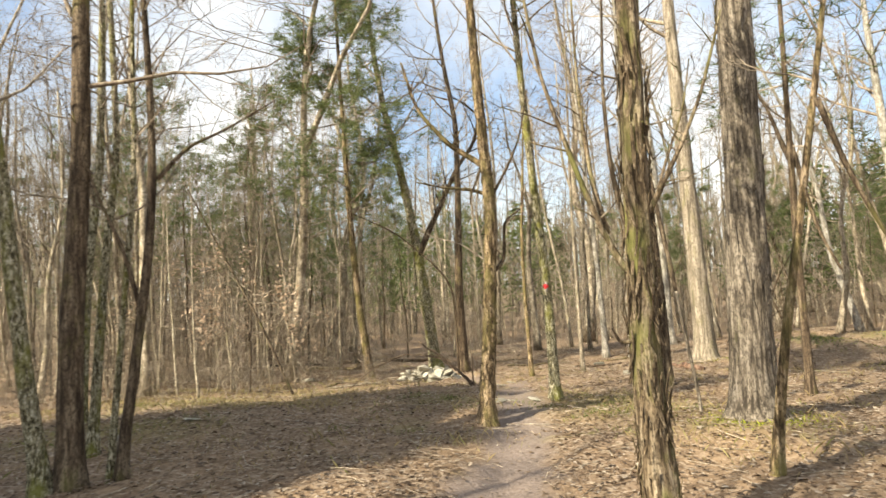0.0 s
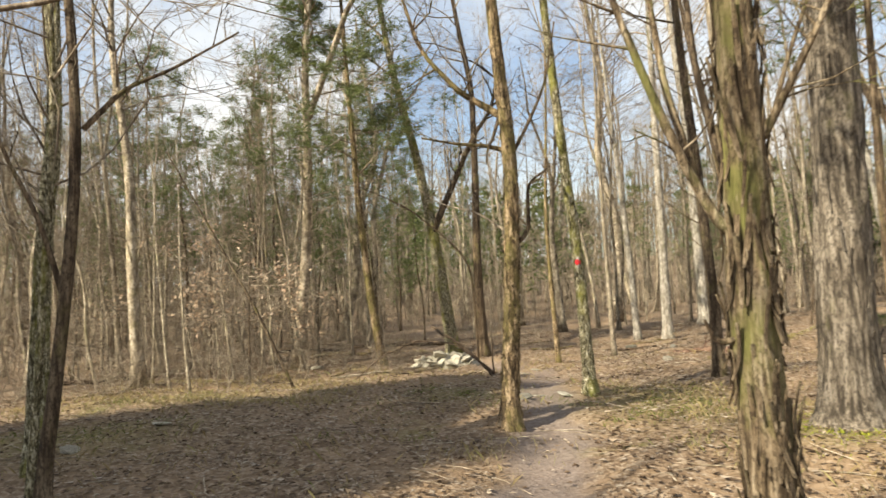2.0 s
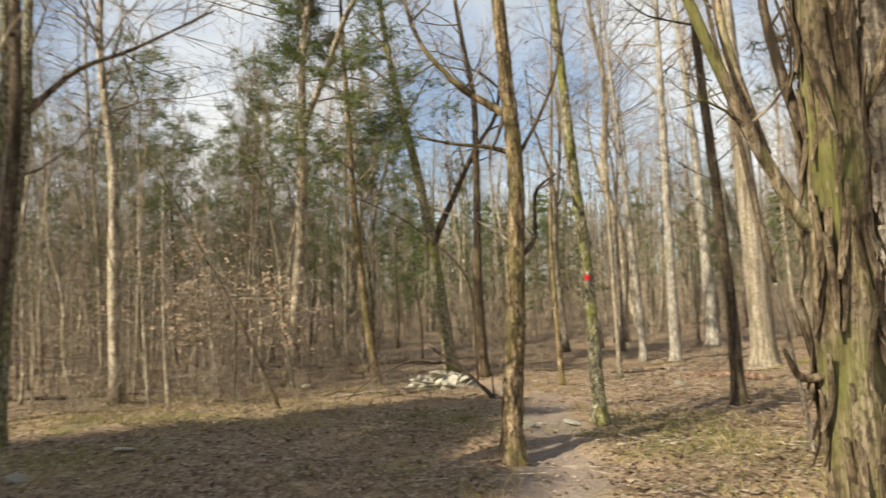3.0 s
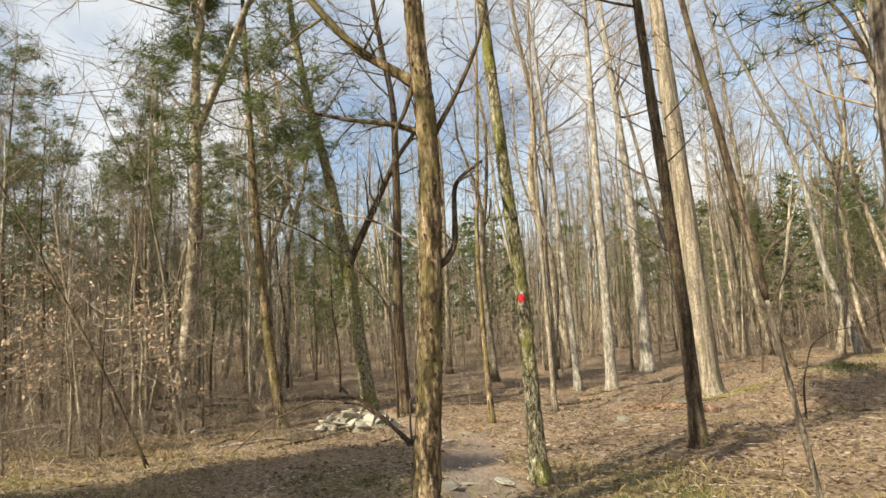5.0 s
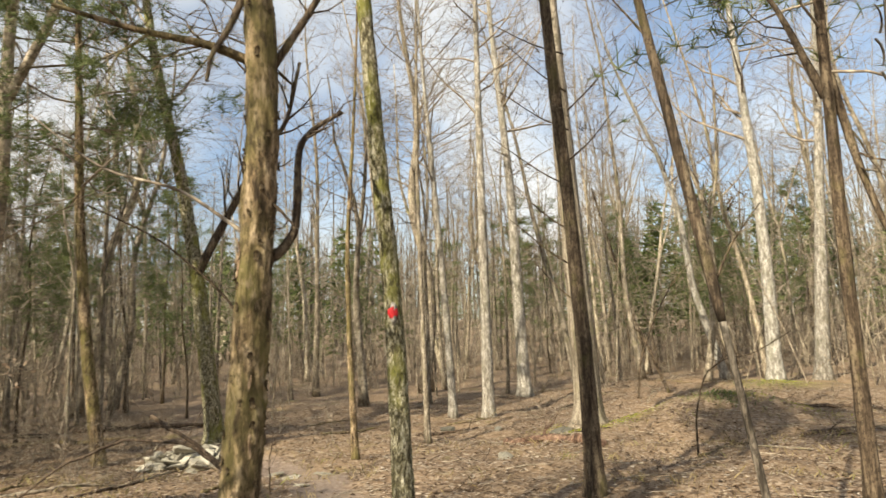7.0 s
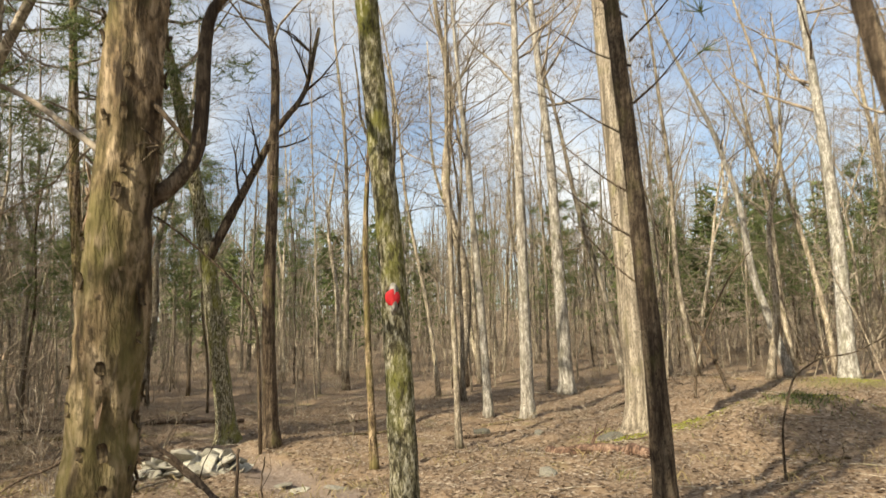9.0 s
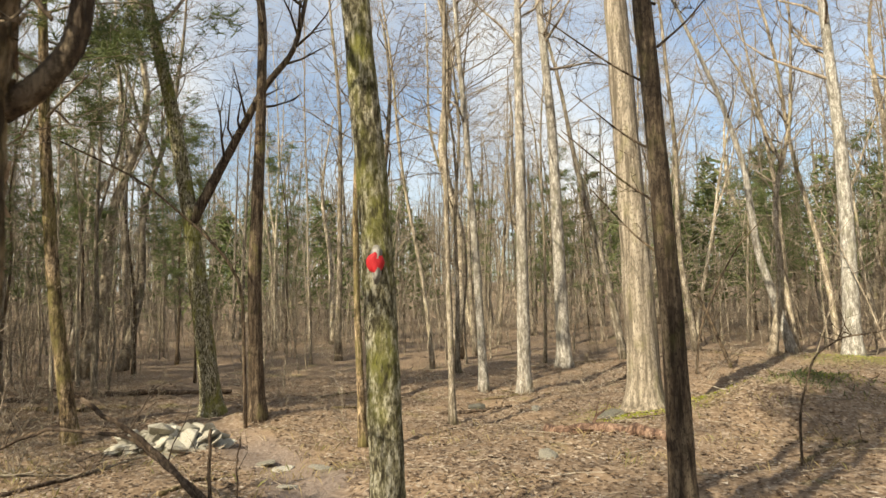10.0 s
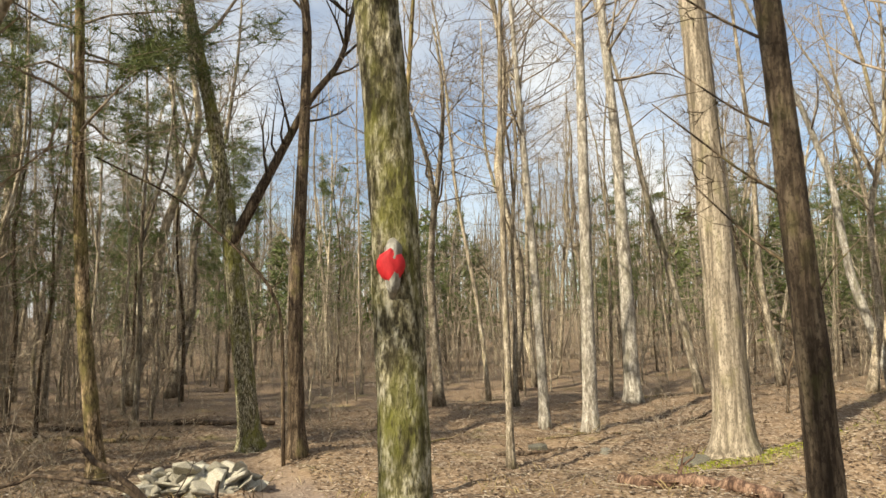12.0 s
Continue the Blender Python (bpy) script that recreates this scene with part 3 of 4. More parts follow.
t, line, rng = standing_tree("slim_dark_tree", 3.50, 10.88, 0.080, 11.0, [(0, 0.03), (1.3, 0.02), (2.0, -0.02), (2.7, -0.04), (3.5, -0.09), (4.1, -0.12)], (0.88, -0.48), BARK_DARK, "slim dark brown tree with dead side twigs", 16, 22, 0.08, 0.06, 10, 0.25, 11, 0.45, 2.0, twig_material=BARK_DARK)
for z, o, s in ((1.75, -0.5, 1), (2.1, -0.65, -1), (2.45, -0.6, 1), (2.9, -0.75, -1), (3.2, 0.5, 1), (3.5, -0.7, 1), (3.9, -0.6, -1), (3.7, 0.6, -1), (4.3, -0.8, 1)):
    limb(t, [(0.0, z), (o * 0.4, z + 0.18), (o, z + 0.55)], 0.010, rng, BARK_DARK, (0.88, -0.48), 0.08 * s, 4, 0.4, "dead_limb")

t, line, rng = standing_tree("mossy_footed_tree", 6.36, 16.5, 0.24, 18.0, [(0, 0.02), (2.0, -0.03), (4.2, -0.10), (6.8, -0.20)], (0.85, -0.52), BARK_GREY, "large pale tree with split trunk and mossy foot", 17, 30, 0.10, 0.07, 14, 0.6, 14, 0.45, 4.0)
t, line, rng = standing_tree("smooth_pale_tree", 7.57, 22.6, 0.175, 15.0, [(0, -0.02), (3, -0.07), (6.1, -0.13), (9.9, -0.39)], (0.93, -0.37), BARK_PALE, "tall pale smooth-barked tree dark at the foot", 18, 18, 0.25, 0.03, 10, 0.6, 13, 0.5, 3.6)
t, line, rng = standing_tree("smooth_pale_tree", 5.40, 19.5, 0.130, 14.0, [(0, 0.02), (3.4, 0.06), (6.5, 0.09), (9, 0.13)], (0.95, -0.32), BARK_PALE, "tall pale patchy-barked tree", 19, 16, 0.25, 0.04, 10, 0.5, 12, 0.5, 3.0)
standing_tree("slim_tree", 3.40, 17.0, 0.052, 11.0, [(0, 0.0), (2.6, -0.03), (5, -0.04), (7.6, 0.03)], (0.98, -0.22), BARK_WOOD, "slim straight grey-brown tree", 20, 12, 0.25, 0.04, limbs=10, low=0.45, limb_length=1.9)
standing_tree("slim_tree", 4.76, 20.1, 0.090, 12.0, [(0, 0.0), (2.4, -0.08), (4.4, -0.19), (7.3, -0.37)], (0.96, -0.26), BARK_PALE, "slim pale leaning tree", 21, 12, 0.25, 0.04, limbs=11, low=0.45, limb_length=2.4)
standing_tree("slim_tree", 1.84, 15.3, 0.050, 8.5, [(0, 0.03), (1.7, -0.03), (3.2, -0.04), (4.6, 0.06)], (1, -0.09), BARK_FLAKY, "slim brown tree beside the trail", 22, 12, 0.2, 0.05, limbs=9, low=0.45, limb_length=1.6)
t, line, rng = standing_tree("forked_tree", -0.50, 19.1, 0.170, 13.0, [(0, 0.13), (0.6, 0.05), (1.8, -0.08), (3.6, -0.30), (5.5, -0.62), (6.6, -0.88)], (0.99, 0.12), BARK_LICHEN, "forked mossy tree with dark foot beyond the stone pile", 23, 20, 0.15, 0.05, 12, 0.3, 11, 0.5, 3.4)
limb(t, [(-0.28, 3.3), (0.05, 4.0), (0.45, 4.8), (0.98, 5.9), (1.53, 6.6), (1.8, 8.0)], 0.105, rng, BARK_DARK, (0.99, 0.12), -0.03, 12, 1.3)
standing_tree("dark_tree", 0.39, 18.4, 0.125, 13.0, [(0, 0.01), (2.3, -0.04), (4.9, 0.06), (7, 0.10), (8.1, -0.08)], (1, 0.05), BARK_DARK, "dark grey upright tree", 24, 16, 0.2, 0.06, limbs=12, low=0.5, limb_length=3.0)
standing_tree("pine_tree", -2.05, 17.4, 0.105, 12.0, [(0, -0.03), (2.1, -0.29), (4.1, -0.44), (7, -0.55)], (0.98, 0.2), BARK_FLAKY, "tall pine with bare lower trunk and green crown", 25, 14, 0.2, 0.06, limbs=24, low=0.38, limb_length=2.3, needles=4200, lift=0.03)
rng = random.Random(26)
t = tree_thing("leaning_snag", 2.82, 7.70, "thin leaning dead stem, dark above and pale below")
line = axis(5.4, [(0, 0.05), (0.7, -0.06), (1.1, -0.12), (1.5, -0.16), (1.75, -0.22), (2.4, -0.31), (3.2, -0.44)], (0.75, -0.66), rng, 90)
B = Build()
top = line[line[:, 2] > 1.40]
B.tube(top, np.interp(top[:, 2], [1.4, 1.5, 1.7, 5.4], [0.016, 0.026, 0.030, 0.012]), 14, 0.08, rng, 6, 0.2)
part("trunk", B, BARK_DARK, t)
B = Build()
foot = line[line[:, 2] < 1.46]
B.tube(foot, np.linspace(0.021, 0.017, len(foot)), 12, 0.06, rng, 6, 0.2)
part("bare_stem", B, BARK_OAK, t, "pale debarked lower stem")
limb(t, [(-0.19, 1.6), (-0.1, 1.8), (0.05, 2.0)], 0.008, rng, BARK_DARK, (0.75, -0.66), 0.04, 2, 0.3, "dead_stub")
limb(t, [(-0.38, 2.9), (-0.5, 3.1), (-0.75, 3.5)], 0.008, rng, BARK_DARK, (0.75, -0.66), 0.04, 4, 0.3, "dead_stub")
t, line, rng = standing_tree("needled_tree", 4.94, 9.19, 0.058, 9.5, [(0, 0.0), (2.2, 0.0), (3.2, 0.02), (4.1, 0.03)], (0.69, -0.73), BARK_DARK, "dark pine with drooping limb and sparse needles", 27, 16, 0.1, 0.06, 10, 0.3, 16, 0.36, 1.9, needles=700, lift=0.02)
limb(t, [(0.02, 3.55), (0.07, 3.3), (0.17, 2.7), (0.29, 2.2), (0.5, 1.7)], 0.045, rng, BARK_DARK, (0.69, -0.73), 0.02, 3, 0.5)
limb(t, [(0.0, 3.3), (-0.1, 3.6), (-0.19, 3.9), (-0.29, 4.2), (-0.6, 4.8)], 0.04, rng, BARK_DARK, (0.69, -0.73), 0.02, 5, 0.6)
standing_tree("pale_tree", 14.5, 20.9, 0.20, 15.0, [(0, -0.04), (2.8, 0.02), (5.3, 0.0), (8.1, -0.14), (10.5, -0.26)], (0.73, -0.68), BARK_PALE, "tall pale grey tree with forked top", 28, 16, 0.25, 0.04, limbs=13, low=0.45, limb_length=3.8)
standing_tree("pale_tree", 16.46, 21.3, 0.21, 14.0, [(0, 0), (3.9, 0.32), (8.2, 0.68)], (0.71, -0.70), BARK_PALE, "pale grey tree beside another", 29, 14, 0.3, 0.04, limbs=12, low=0.5, limb_length=3.4)
standing_tree("leaning_pale_tree", 14.0, 22.4, 0.12, 13.0, [(0, 0), (2.8, -0.73), (5.2, -0.94), (7.3, -1.49), (9.7, -2.37)], (0.75, -0.66), BARK_PALE, "pale tree leaning over the hollow", 30, 12, 0.3, 0.04, limbs=11, low=0.45, limb_length=3.0)
# the clump of stems beyond the left of the start
standing_tree("dark_tree", -3.42, 5.85, 0.105, 12.0, [(0, 0), (1.3, 0.0), (2.9, 0.08), (4.5, 0.08)], (0.87, 0.49), BARK_DARK, "dark upright tree in a clump of stems", 31, 20, 0.1, 0.06, limbs=18, low=0.30, limb_length=2.8)
standing_tree("leaning_tree", -3.62, 5.70, 0.075, 9.0, [(0, 0.05), (1.3, -0.13), (3.1, -0.31), (4.2, -0.53)], (0.87, 0.5), BARK_LICHEN, "mossy tree leaning out of a clump", 32, 16, 0.1, 0.06, limbs=11, low=0.28, limb_length=2.0)
standing_tree("slim_tree", -3.12, 6.05, 0.032, 8.0, [(0, -0.05), (1.3, 0.05), (2.9, 0.17), (4.5, 0.15)], (0.87, 0.5), BARK_LICHEN, "slim mossy stem in a clump", 33, 12, 0.15, 0.05, limbs=10, low=0.25, limb_length=1.4)
t, line, rng = standing_tree("crooked_tree", -3.02, 5.95, 0.048, 8.5, [(0, -0.02), (1.25, 0.15), (2.4, 0.27), (3.3, 0.27), (4.2, 0.22)], (0.88, 0.48), BARK_DARK, "crooked dark stem with forked side limbs", 34, 14, 0.12, 0.06, limbs=9, low=0.45, limb_length=2.0)
limb(t, [(0.17, 1.5), (0.02, 2.1), (-0.2, 2.6), (-0.4, 3.4)], 0.022, rng, BARK_DARK, (0.88, 0.48), 0.03, 6, 0.5)
limb(t, [(0.32, 2.75), (0.6, 3.1), (0.95, 3.3), (1.5, 3.7)], 0.022, rng, BARK_DARK, (0.88, 0.48), 0.06, 8, 0.6)
standing_tree("slim_tree", -3.95, 7.2, 0.055, 9.0, [(0, 0), (1.3, 0.08), (2.2, 0.13), (3.3, 0.26), (4.8, 0.2)], (0.86, 0.5), BARK_LICHEN, "slim mossy grey tree", 35, 12, 0.15, 0.05, limbs=12, low=0.25, limb_length=1.9)
standing_tree("forked_tree", -5.30, 9.4, 0.082, 10.0, [(0, 0), (2.4, 0.11), (3.6, 0.26), (5.5, 0.28)], (0.85, 0.53), BARK_LICHEN, "mossy forked tree with several stems", 36, 14, 0.15, 0.05, limbs=12, low=0.25, limb_length=3.0)

# ---- the wood round about ----
WOOD = random.Random(77)


def template_tree(kind, seed):
    """A tree to be repeated, at the origin."""
    rng = random.Random(seed)
    height = rng.uniform(10.5, 14.5)
    r = rng.uniform(0.055, 0.085)
    t = new("pine_tree" if kind == "pine" else "young_tree" if kind == "young" else "bare_tree")
    t.empty_display_size = 0.2
    if kind == "young":
        height, r = rng.uniform(4.5, 7.5), rng.uniform(0.018, 0.03)
    lean, bow = rng.gauss(0, 0.05), rng.gauss(0, 0.11)
    knots = [(0, 0), (height * 0.2, lean * height * 0.2 + bow), (height * 0.38, lean * height * 0.38 - bow * 0.6), (height * 0.6, lean * height * 0.6 + bow * 1.2), (height * 0.85, lean * height * 0.85 - bow)]
    line = axis(height, knots, (1, 0), rng, 18, 0.02)
    B = Build()
    B.tube(line, trunk_radii(line, r, height), 8, 0.06, rng, 8, 0.5)
    fork = rng.random() < 0.4 and kind == "bare"
    if fork:
        z = height * rng.uniform(0.35, 0.5)
        p = at_height(line, z)
        q = [p]
        d = np.array([rng.choice((-1, 1)) * 0.35, rng.uniform(-0.2, 0.2), 1.0])
        for i in range(6):
            d = unit(d + np.array([rng.gauss(0, 0.08), rng.gauss(0, 0.08), 0.12]))
            q.append(q[-1] + d * height * 0.09)
        B.tube(q, r * 0.6 * np.linspace(1, 0.2, 7), 6, cap=False)
    part("trunk", B, BARK_WOOD if kind != "pine" else BARK_DARK, t)
    C, tips = Build(), []
    n = {"bare": 21, "young": 10, "pine": 26}[kind]
    low = {"bare": rng.uniform(0.32, 0.5), "young": 0.2, "pine": rng.uniform(0.25, 0.45)}[kind]
    for i in range(n):
        z = height * (low + (0.98 - low) * (i + rng.random()) / n)
        a, frac = rng.uniform(0, 2 * math.pi), 1 - 0.6 * (z / height - low) / (1 - low)
        rise = rng.uniform(0.5, 1.5) if kind != "pine" else rng.uniform(-0.1, 0.35)
        size = {"bare": 3.0, "young": 1.3, "pine": 2.0}[kind]
        branch(C, at_height(line, z), (math.cos(a), math.sin(a), rise), size * frac * rng.uniform(0.6, 1.2), max(r * 0.25 * frac, 0.006), 0, rng, (6, 5, 0) if kind == "bare" else (5, 3, 0), 0.10 if kind != "pine" else 0.02, 0.28, tips, False)
    for i in range({"bare": 18, "young": 8, "pine": 34}[kind]):
        z, a = height * rng.uniform(0.08, low + 0.1), rng.uniform(0, 6.3)
        branch(C, at_height(line, z), (math.cos(a), math.sin(a), rng.uniform(-0.1, 0.6)), rng.uniform(0.5, 1.9), 0.009, 1, rng, (0, 6, 0), 0.0, 0.26, None, False)
    part("crown", C, TWIG, t)
    if kind == "pine":
        part("needles", needle_clumps(tips, rng, 1300, 0.22), NEEDLES, t, smooth=False)
    label = {"bare": "bare grey-brown woodland tree without leaves", "young": "thin bare young tree", "pine": "pine with sparse green needles among bare trees"}[kind]
    return tagged(t, label, "tree", {"bare": "bare trees of the wood", "young": "young trees of the wood", "pine": "pines of the wood"}[kind])


def clear(x, y, gap):
    return all((x - a) ** 2 + (y - b) ** 2 > gap * gap for a, b in SPOTS)


def open_floor(x, y):
    """The glade along the trail that holds no chance trees."""
    return (-13 < x < -4 and 3 < y < min(12, 2 - 1.05 * x)) or (-4.6 if y < 16.5 else -2.7) < x < 9.5 - max(0, y - 17) * 0.3 and -2 < y < 18.2 or (2.5 < x < 7.5 and y < 21) or trail_distance(x, y) < 1.1 or (x - 10.5) ** 2 + (y - 17.5) ** 2 < 16


def spread(kind, seeds, count, area, gap, scale, inside=True):
    stock = [template_tree(kind, s) for s in seeds]
    fresh, made, tries = list(stock), 0, 0
    while made < count and tries < 40000:
        tries += 1
        x, y = WOOD.uniform(*area[0]), WOOD.uniform(*area[1])
        far = math.hypot(x, y - 6)
        if open_floor(x, y) or (y < abs(x) * (0.55 if x > 0 else 1.25) - 3 and WOOD.random() < 0.86) or not clear(x, y, gap) or WOOD.random() > math.exp(-max(far - 20, 0) / 26):
            continue
        s = WOOD.uniform(*scale)
        thick = s * WOOD.choice((0.7, 0.9, 1.0, 1.3, 1.7))
        m = pose(x, y, floor_z(x, y) - 0.03, WOOD.gauss(0, 2.8), WOOD.gauss(0, 2.8), WOOD.uniform(0, 360)) @ Matrix.Diagonal((thick if kind != "pine" else s, thick if kind != "pine" else s, s, 1))
        if fresh:
            fresh.pop().matrix_basis = m
        else:
            copy_thing(WOOD.choice(stock), m)
        SPOTS.append((x, y))
        made += 1


# pines that show green between the bare trees
pines = [template_tree("pine", s) for s in (501, 502, 503)]
for i, (x, y, s) in enumerate(((-6.5, 24, 0.8), (-3.5, 27, 0.85), (-9.5, 21, 0.9), (13, 33, 0.75), (17, 34, 0.8), (21, 33, 0.75), (9, 36, 0.7), (24, 29, 0.8), (-14, 28, 0.95), (0.5, 33, 0.8), (28, 24, 0.85), (5, 40, 0.7), (-20, 30, 0.9), (15, 41, 0.8), (30, 33, 0.8), (-8, 36, 0.9), (-1.5, 24.5, 0.62), (19, 28, 0.55), (9.0, 26.5, 0.62), (-4.4, 20.8, 0.66), (-7.4, 18.8, 0.72), (-5.4, 29, 0.9), (-11.5, 25, 0.9), (-2.9, 30, 0.9), (-12.5, 22, 0.8), (-7.5, 24.5, 0.8), (-9.0, 27, 0.9), (-6.4, 21.5, 0.85), (17.5, 27, 0.62), (20.5, 30, 0.7), (15.5, 30.5, 0.62))):
    m = pose(x, y, floor_z(x, y) - 0.03, 0, 0, 47 * i) @ Matrix.Diagonal((s, s, s, 1))
    SPOTS.append((x, y))
    if i < 3:
        pines[i].matrix_basis = m
    else:
        copy_thing(pines[i % 3], m)


def evergreen(x, y, height, wide, seed):
    """Dense unseen evergreen behind the start, placed so its crown shades the trail side."""
    rng = random.Random(seed)
    t = tree_thing("evergreen_tree", x, y, "unseen tall dense dark green evergreen tree that shades the trail side")
    B = Build()
    B.tube([(0, 0, -0.1), (0.05, 0, height * 0.5), (0, 0, height)], [0.2, 0.14, 0.02], 10)
    part("trunk", B, BARK_DARK, t)
    C, tips = Build(), []
    for i in range(46):
        k = rng.uniform(0.16, 0.97)
        a, reach = rng.uniform(0, 6.3), wide * (1.12 - k) ** 0.7
        branch(C, (0, 0, height * k), (math.cos(a), math.sin(a), 0.1), reach, 0.03, 0, rng, (6, 3, 0), 0.0, 0.15, tips, False)
    part("crown", C, TWIG, t)
    part("needles", needle_clumps(tips, rng, 2600, 0.50), NEEDLES, t, smooth=False)


for i, (back, aside, h, wide) in enumerate(((8.8, 6.7, 10.2, 2.2), (8.6, 8.0, 10.4, 2.2), (6.4, 9.2, 10.6, 2.2), (7.2, 9.8, 10.6, 2.0), (11.5, 8.4, 10.5, 2.6), (12.0, 7.0, 10.5, 2.5))):
    evergreen(SUN_FROM.x * back + SUN_FROM.y * aside, SUN_FROM.y * back - SUN_FROM.x * aside, h, wide, 540 + i)

spread("bare", range(600, 612), 265, ((-45, 58), (-12, 70)), 1.0, (0.75, 1.15))
spread("young", range(640, 646), 240, ((-34, 40), (-6, 48)), 0.45, (0.7, 1.3))

spread("young", range(660, 664), 55, ((-13, -2.7), (13.6, 27)), 0.4, (0.7, 1.2))
spread("bare", range(670, 673), 26, ((-16, -2.7), (17, 33)), 0.8, (0.65, 1.0))

spread("bare", range(674, 677), 24, ((-15, -4.8), (14, 22)), 0.7, (0.65, 0.95))
# added trees, unseen behind the start, whose crowns dapple the trail side
for i, (x, y, s) in enumerate(((-6.6, -2.2, 0.95), (-7.9, -0.6, 0.9), (-5.5, -3.8, 0.9))):
    template_tree("bare", 680 + i).matrix_basis = pose(x, y, floor_z(x, y) - 0.03, 0, 0, 77 * i) @ Matrix.Diagonal((s * 1.2, s * 1.2, s, 1))
    SPOTS.append((x, y))


def far_wood():
    """The wood beyond, too thick to count."""
    rng, B = random.Random(9), Build()
    made = 0
    while made < 2600:
        x, y = rng.uniform(-95, 110), rng.uniform(-60, 125)
        far = math.hypot(x, y - 6)
        if far < 36 or far > 115 or (y < 10 and rng.random() < 0.7):
            continue
        z, h, r = floor_z(x, y), rng.uniform(8, 14), rng.uniform(0.05, 0.14)
        lx, ly = rng.gauss(0, 0.07) * h, rng.gauss(0, 0.03) * h
        B.tube([(x, y, z - 0.2), (x + lx * 0.3, y + ly * 0.3, z + h * 0.4), (x + lx, y + ly, z + h)], [r * 1.1, r * 0.8, r * 0.15], 4, cap=False)
        for _ in range(12):
            k = rng.uniform(0.35, 0.95)
            p = np.array((x + lx * k, y + ly * k, z + h * k))
            a, g = rng.uniform(0, 6.3), rng.uniform(0.8, 2.4) * (1.15 - k)
            q = p + np.array((math.cos(a) * g * 0.5, math.sin(a) * g * 0.5, g * 0.8))
            B.tube([p, q, q + np.array((math.cos(a + 0.5) * g * 0.4, math.sin(a + 0.5) * g * 0.4, g * 0.7))], [max(r * 0.3, 0.022), max(r * 0.18, 0.014), 0.008], 3, cap=False)
        made += 1
    ob = new("far_wood", B.mesh("far_wood", BARK_WOOD))
    return tagged(ob, "dense bare grey-brown woodland in the distance", "woodland", kind="stuff")


far_wood()


def far_pines():
    rs, tufts_at = np.random.RandomState(19), []
    for _ in range(130):
        a, far, h = rs.uniform(-0.9, 1.15), rs.uniform(34, 95), rs.uniform(6, 10.5)
        x, y = far * math.sin(a), 6 + far * math.cos(a)
        k, b = rs.uniform(0.2, 1.0, 190), rs.uniform(0, 6.3, 190)
        out = (1.1 - k) * 2.6 * np.sqrt(rs.uniform(0, 1, 190))
        tufts_at.append(np.stack([x + out * np.cos(b), y + out * np.sin(b), floor_z(x, y) + h * k + rs.normal(0, 0.15, 190)], -1))
    B = blade_fans(np.concatenate(tufts_at), rs, 4, 0.5, 0.055, 0.0)
    return tagged(new("far_pine_foliage", B.mesh("far_pine_foliage", NEEDLES, False)), "green pine foliage in the distant wood", "foliage", kind="stuff")



far_pines()


# ---- undergrowth ----
def thicket(count):
    """Thin stems and brush between the far trees, past counting."""
    rng, B = random.Random(29), Build()
    made = 0
    while made < count:
        a, far = rng.uniform(-0.95, 1.2), 17 + 34 * rng.random() ** 0.8
        x, y = far * math.sin(a), 6 + far * math.cos(a)
        if open_floor(x, y) or trail_distance(x, y) < 1.5 or (far < 24 and -1 < x < 14):
            continue
        z, h = floor_z(x, y), rng.uniform(1.0, 2.2) if rng.random() < 0.45 else rng.uniform(2.2, 6.0)
        r = 0.005 + 0.0035 * h
        p, d = np.array((x, y, z - 0.05)), np.array((rng.gauss(0, 0.16), rng.gauss(0, 0.16), 1.0))
        pts = [p]
        for _ in range(3):
            d = d + np.array((rng.gauss(0, 0.1), rng.gauss(0, 0.1), 0.0))
            pts.append(pts[-1] + d * h / 3)
        B.tube(pts, [r, r * 0.8, r * 0.55, r * 0.25], 3, cap=False)
        for _ in range(6):
            i = rng.randrange(1, 4)
            q = pts[i - 1] + (pts[i] - pts[i - 1]) * rng.random()
            b, g = rng.uniform(0, 6.3), h * rng.uniform(0.12, 0.3)
            m = q + np.array((math.cos(b) * g * 0.6, math.sin(b) * g * 0.6, g * rng.uniform(0.1, 0.7)))
            B.tube([q, m, m + np.array((math.cos(b + 0.6) * g * 0.5, math.sin(b + 0.6) * g * 0.5, g * rng.uniform(0.1, 0.6)))], [r * 0.55, r * 0.4, r * 0.2], 3, cap=False)
        made += 1
    return tagged(new("thicket", B.mesh("thicket", TWIG)), "thin bare brushwood standing between the distant trees", "thicket", kind="stuff")


thicket(2000)


def shrub_template(seed):
    rng = random.Random(seed)
    t = new("bare_shrub")
    t.empty_display_size = 0.1
    for i in range(rng.randint(4, 7)):
        B = Build()
        a, h = rng.uniform(0, 6.3), rng.uniform(0.5, 1.3)
        branch(B, (0.06 * math.cos(a), 0.06 * math.sin(a), -0.03), (0.45 * math.cos(a), 0.45 * math.sin(a), 1), h, 0.006, 0, rng, (5, 3, 0), 0.05, 0.2, None, False)
        part("stem", B, TWIG, t)
    return tagged(t, "bare twiggy brown shrub on the leaf litter", "shrub", "shrubs under the trees")


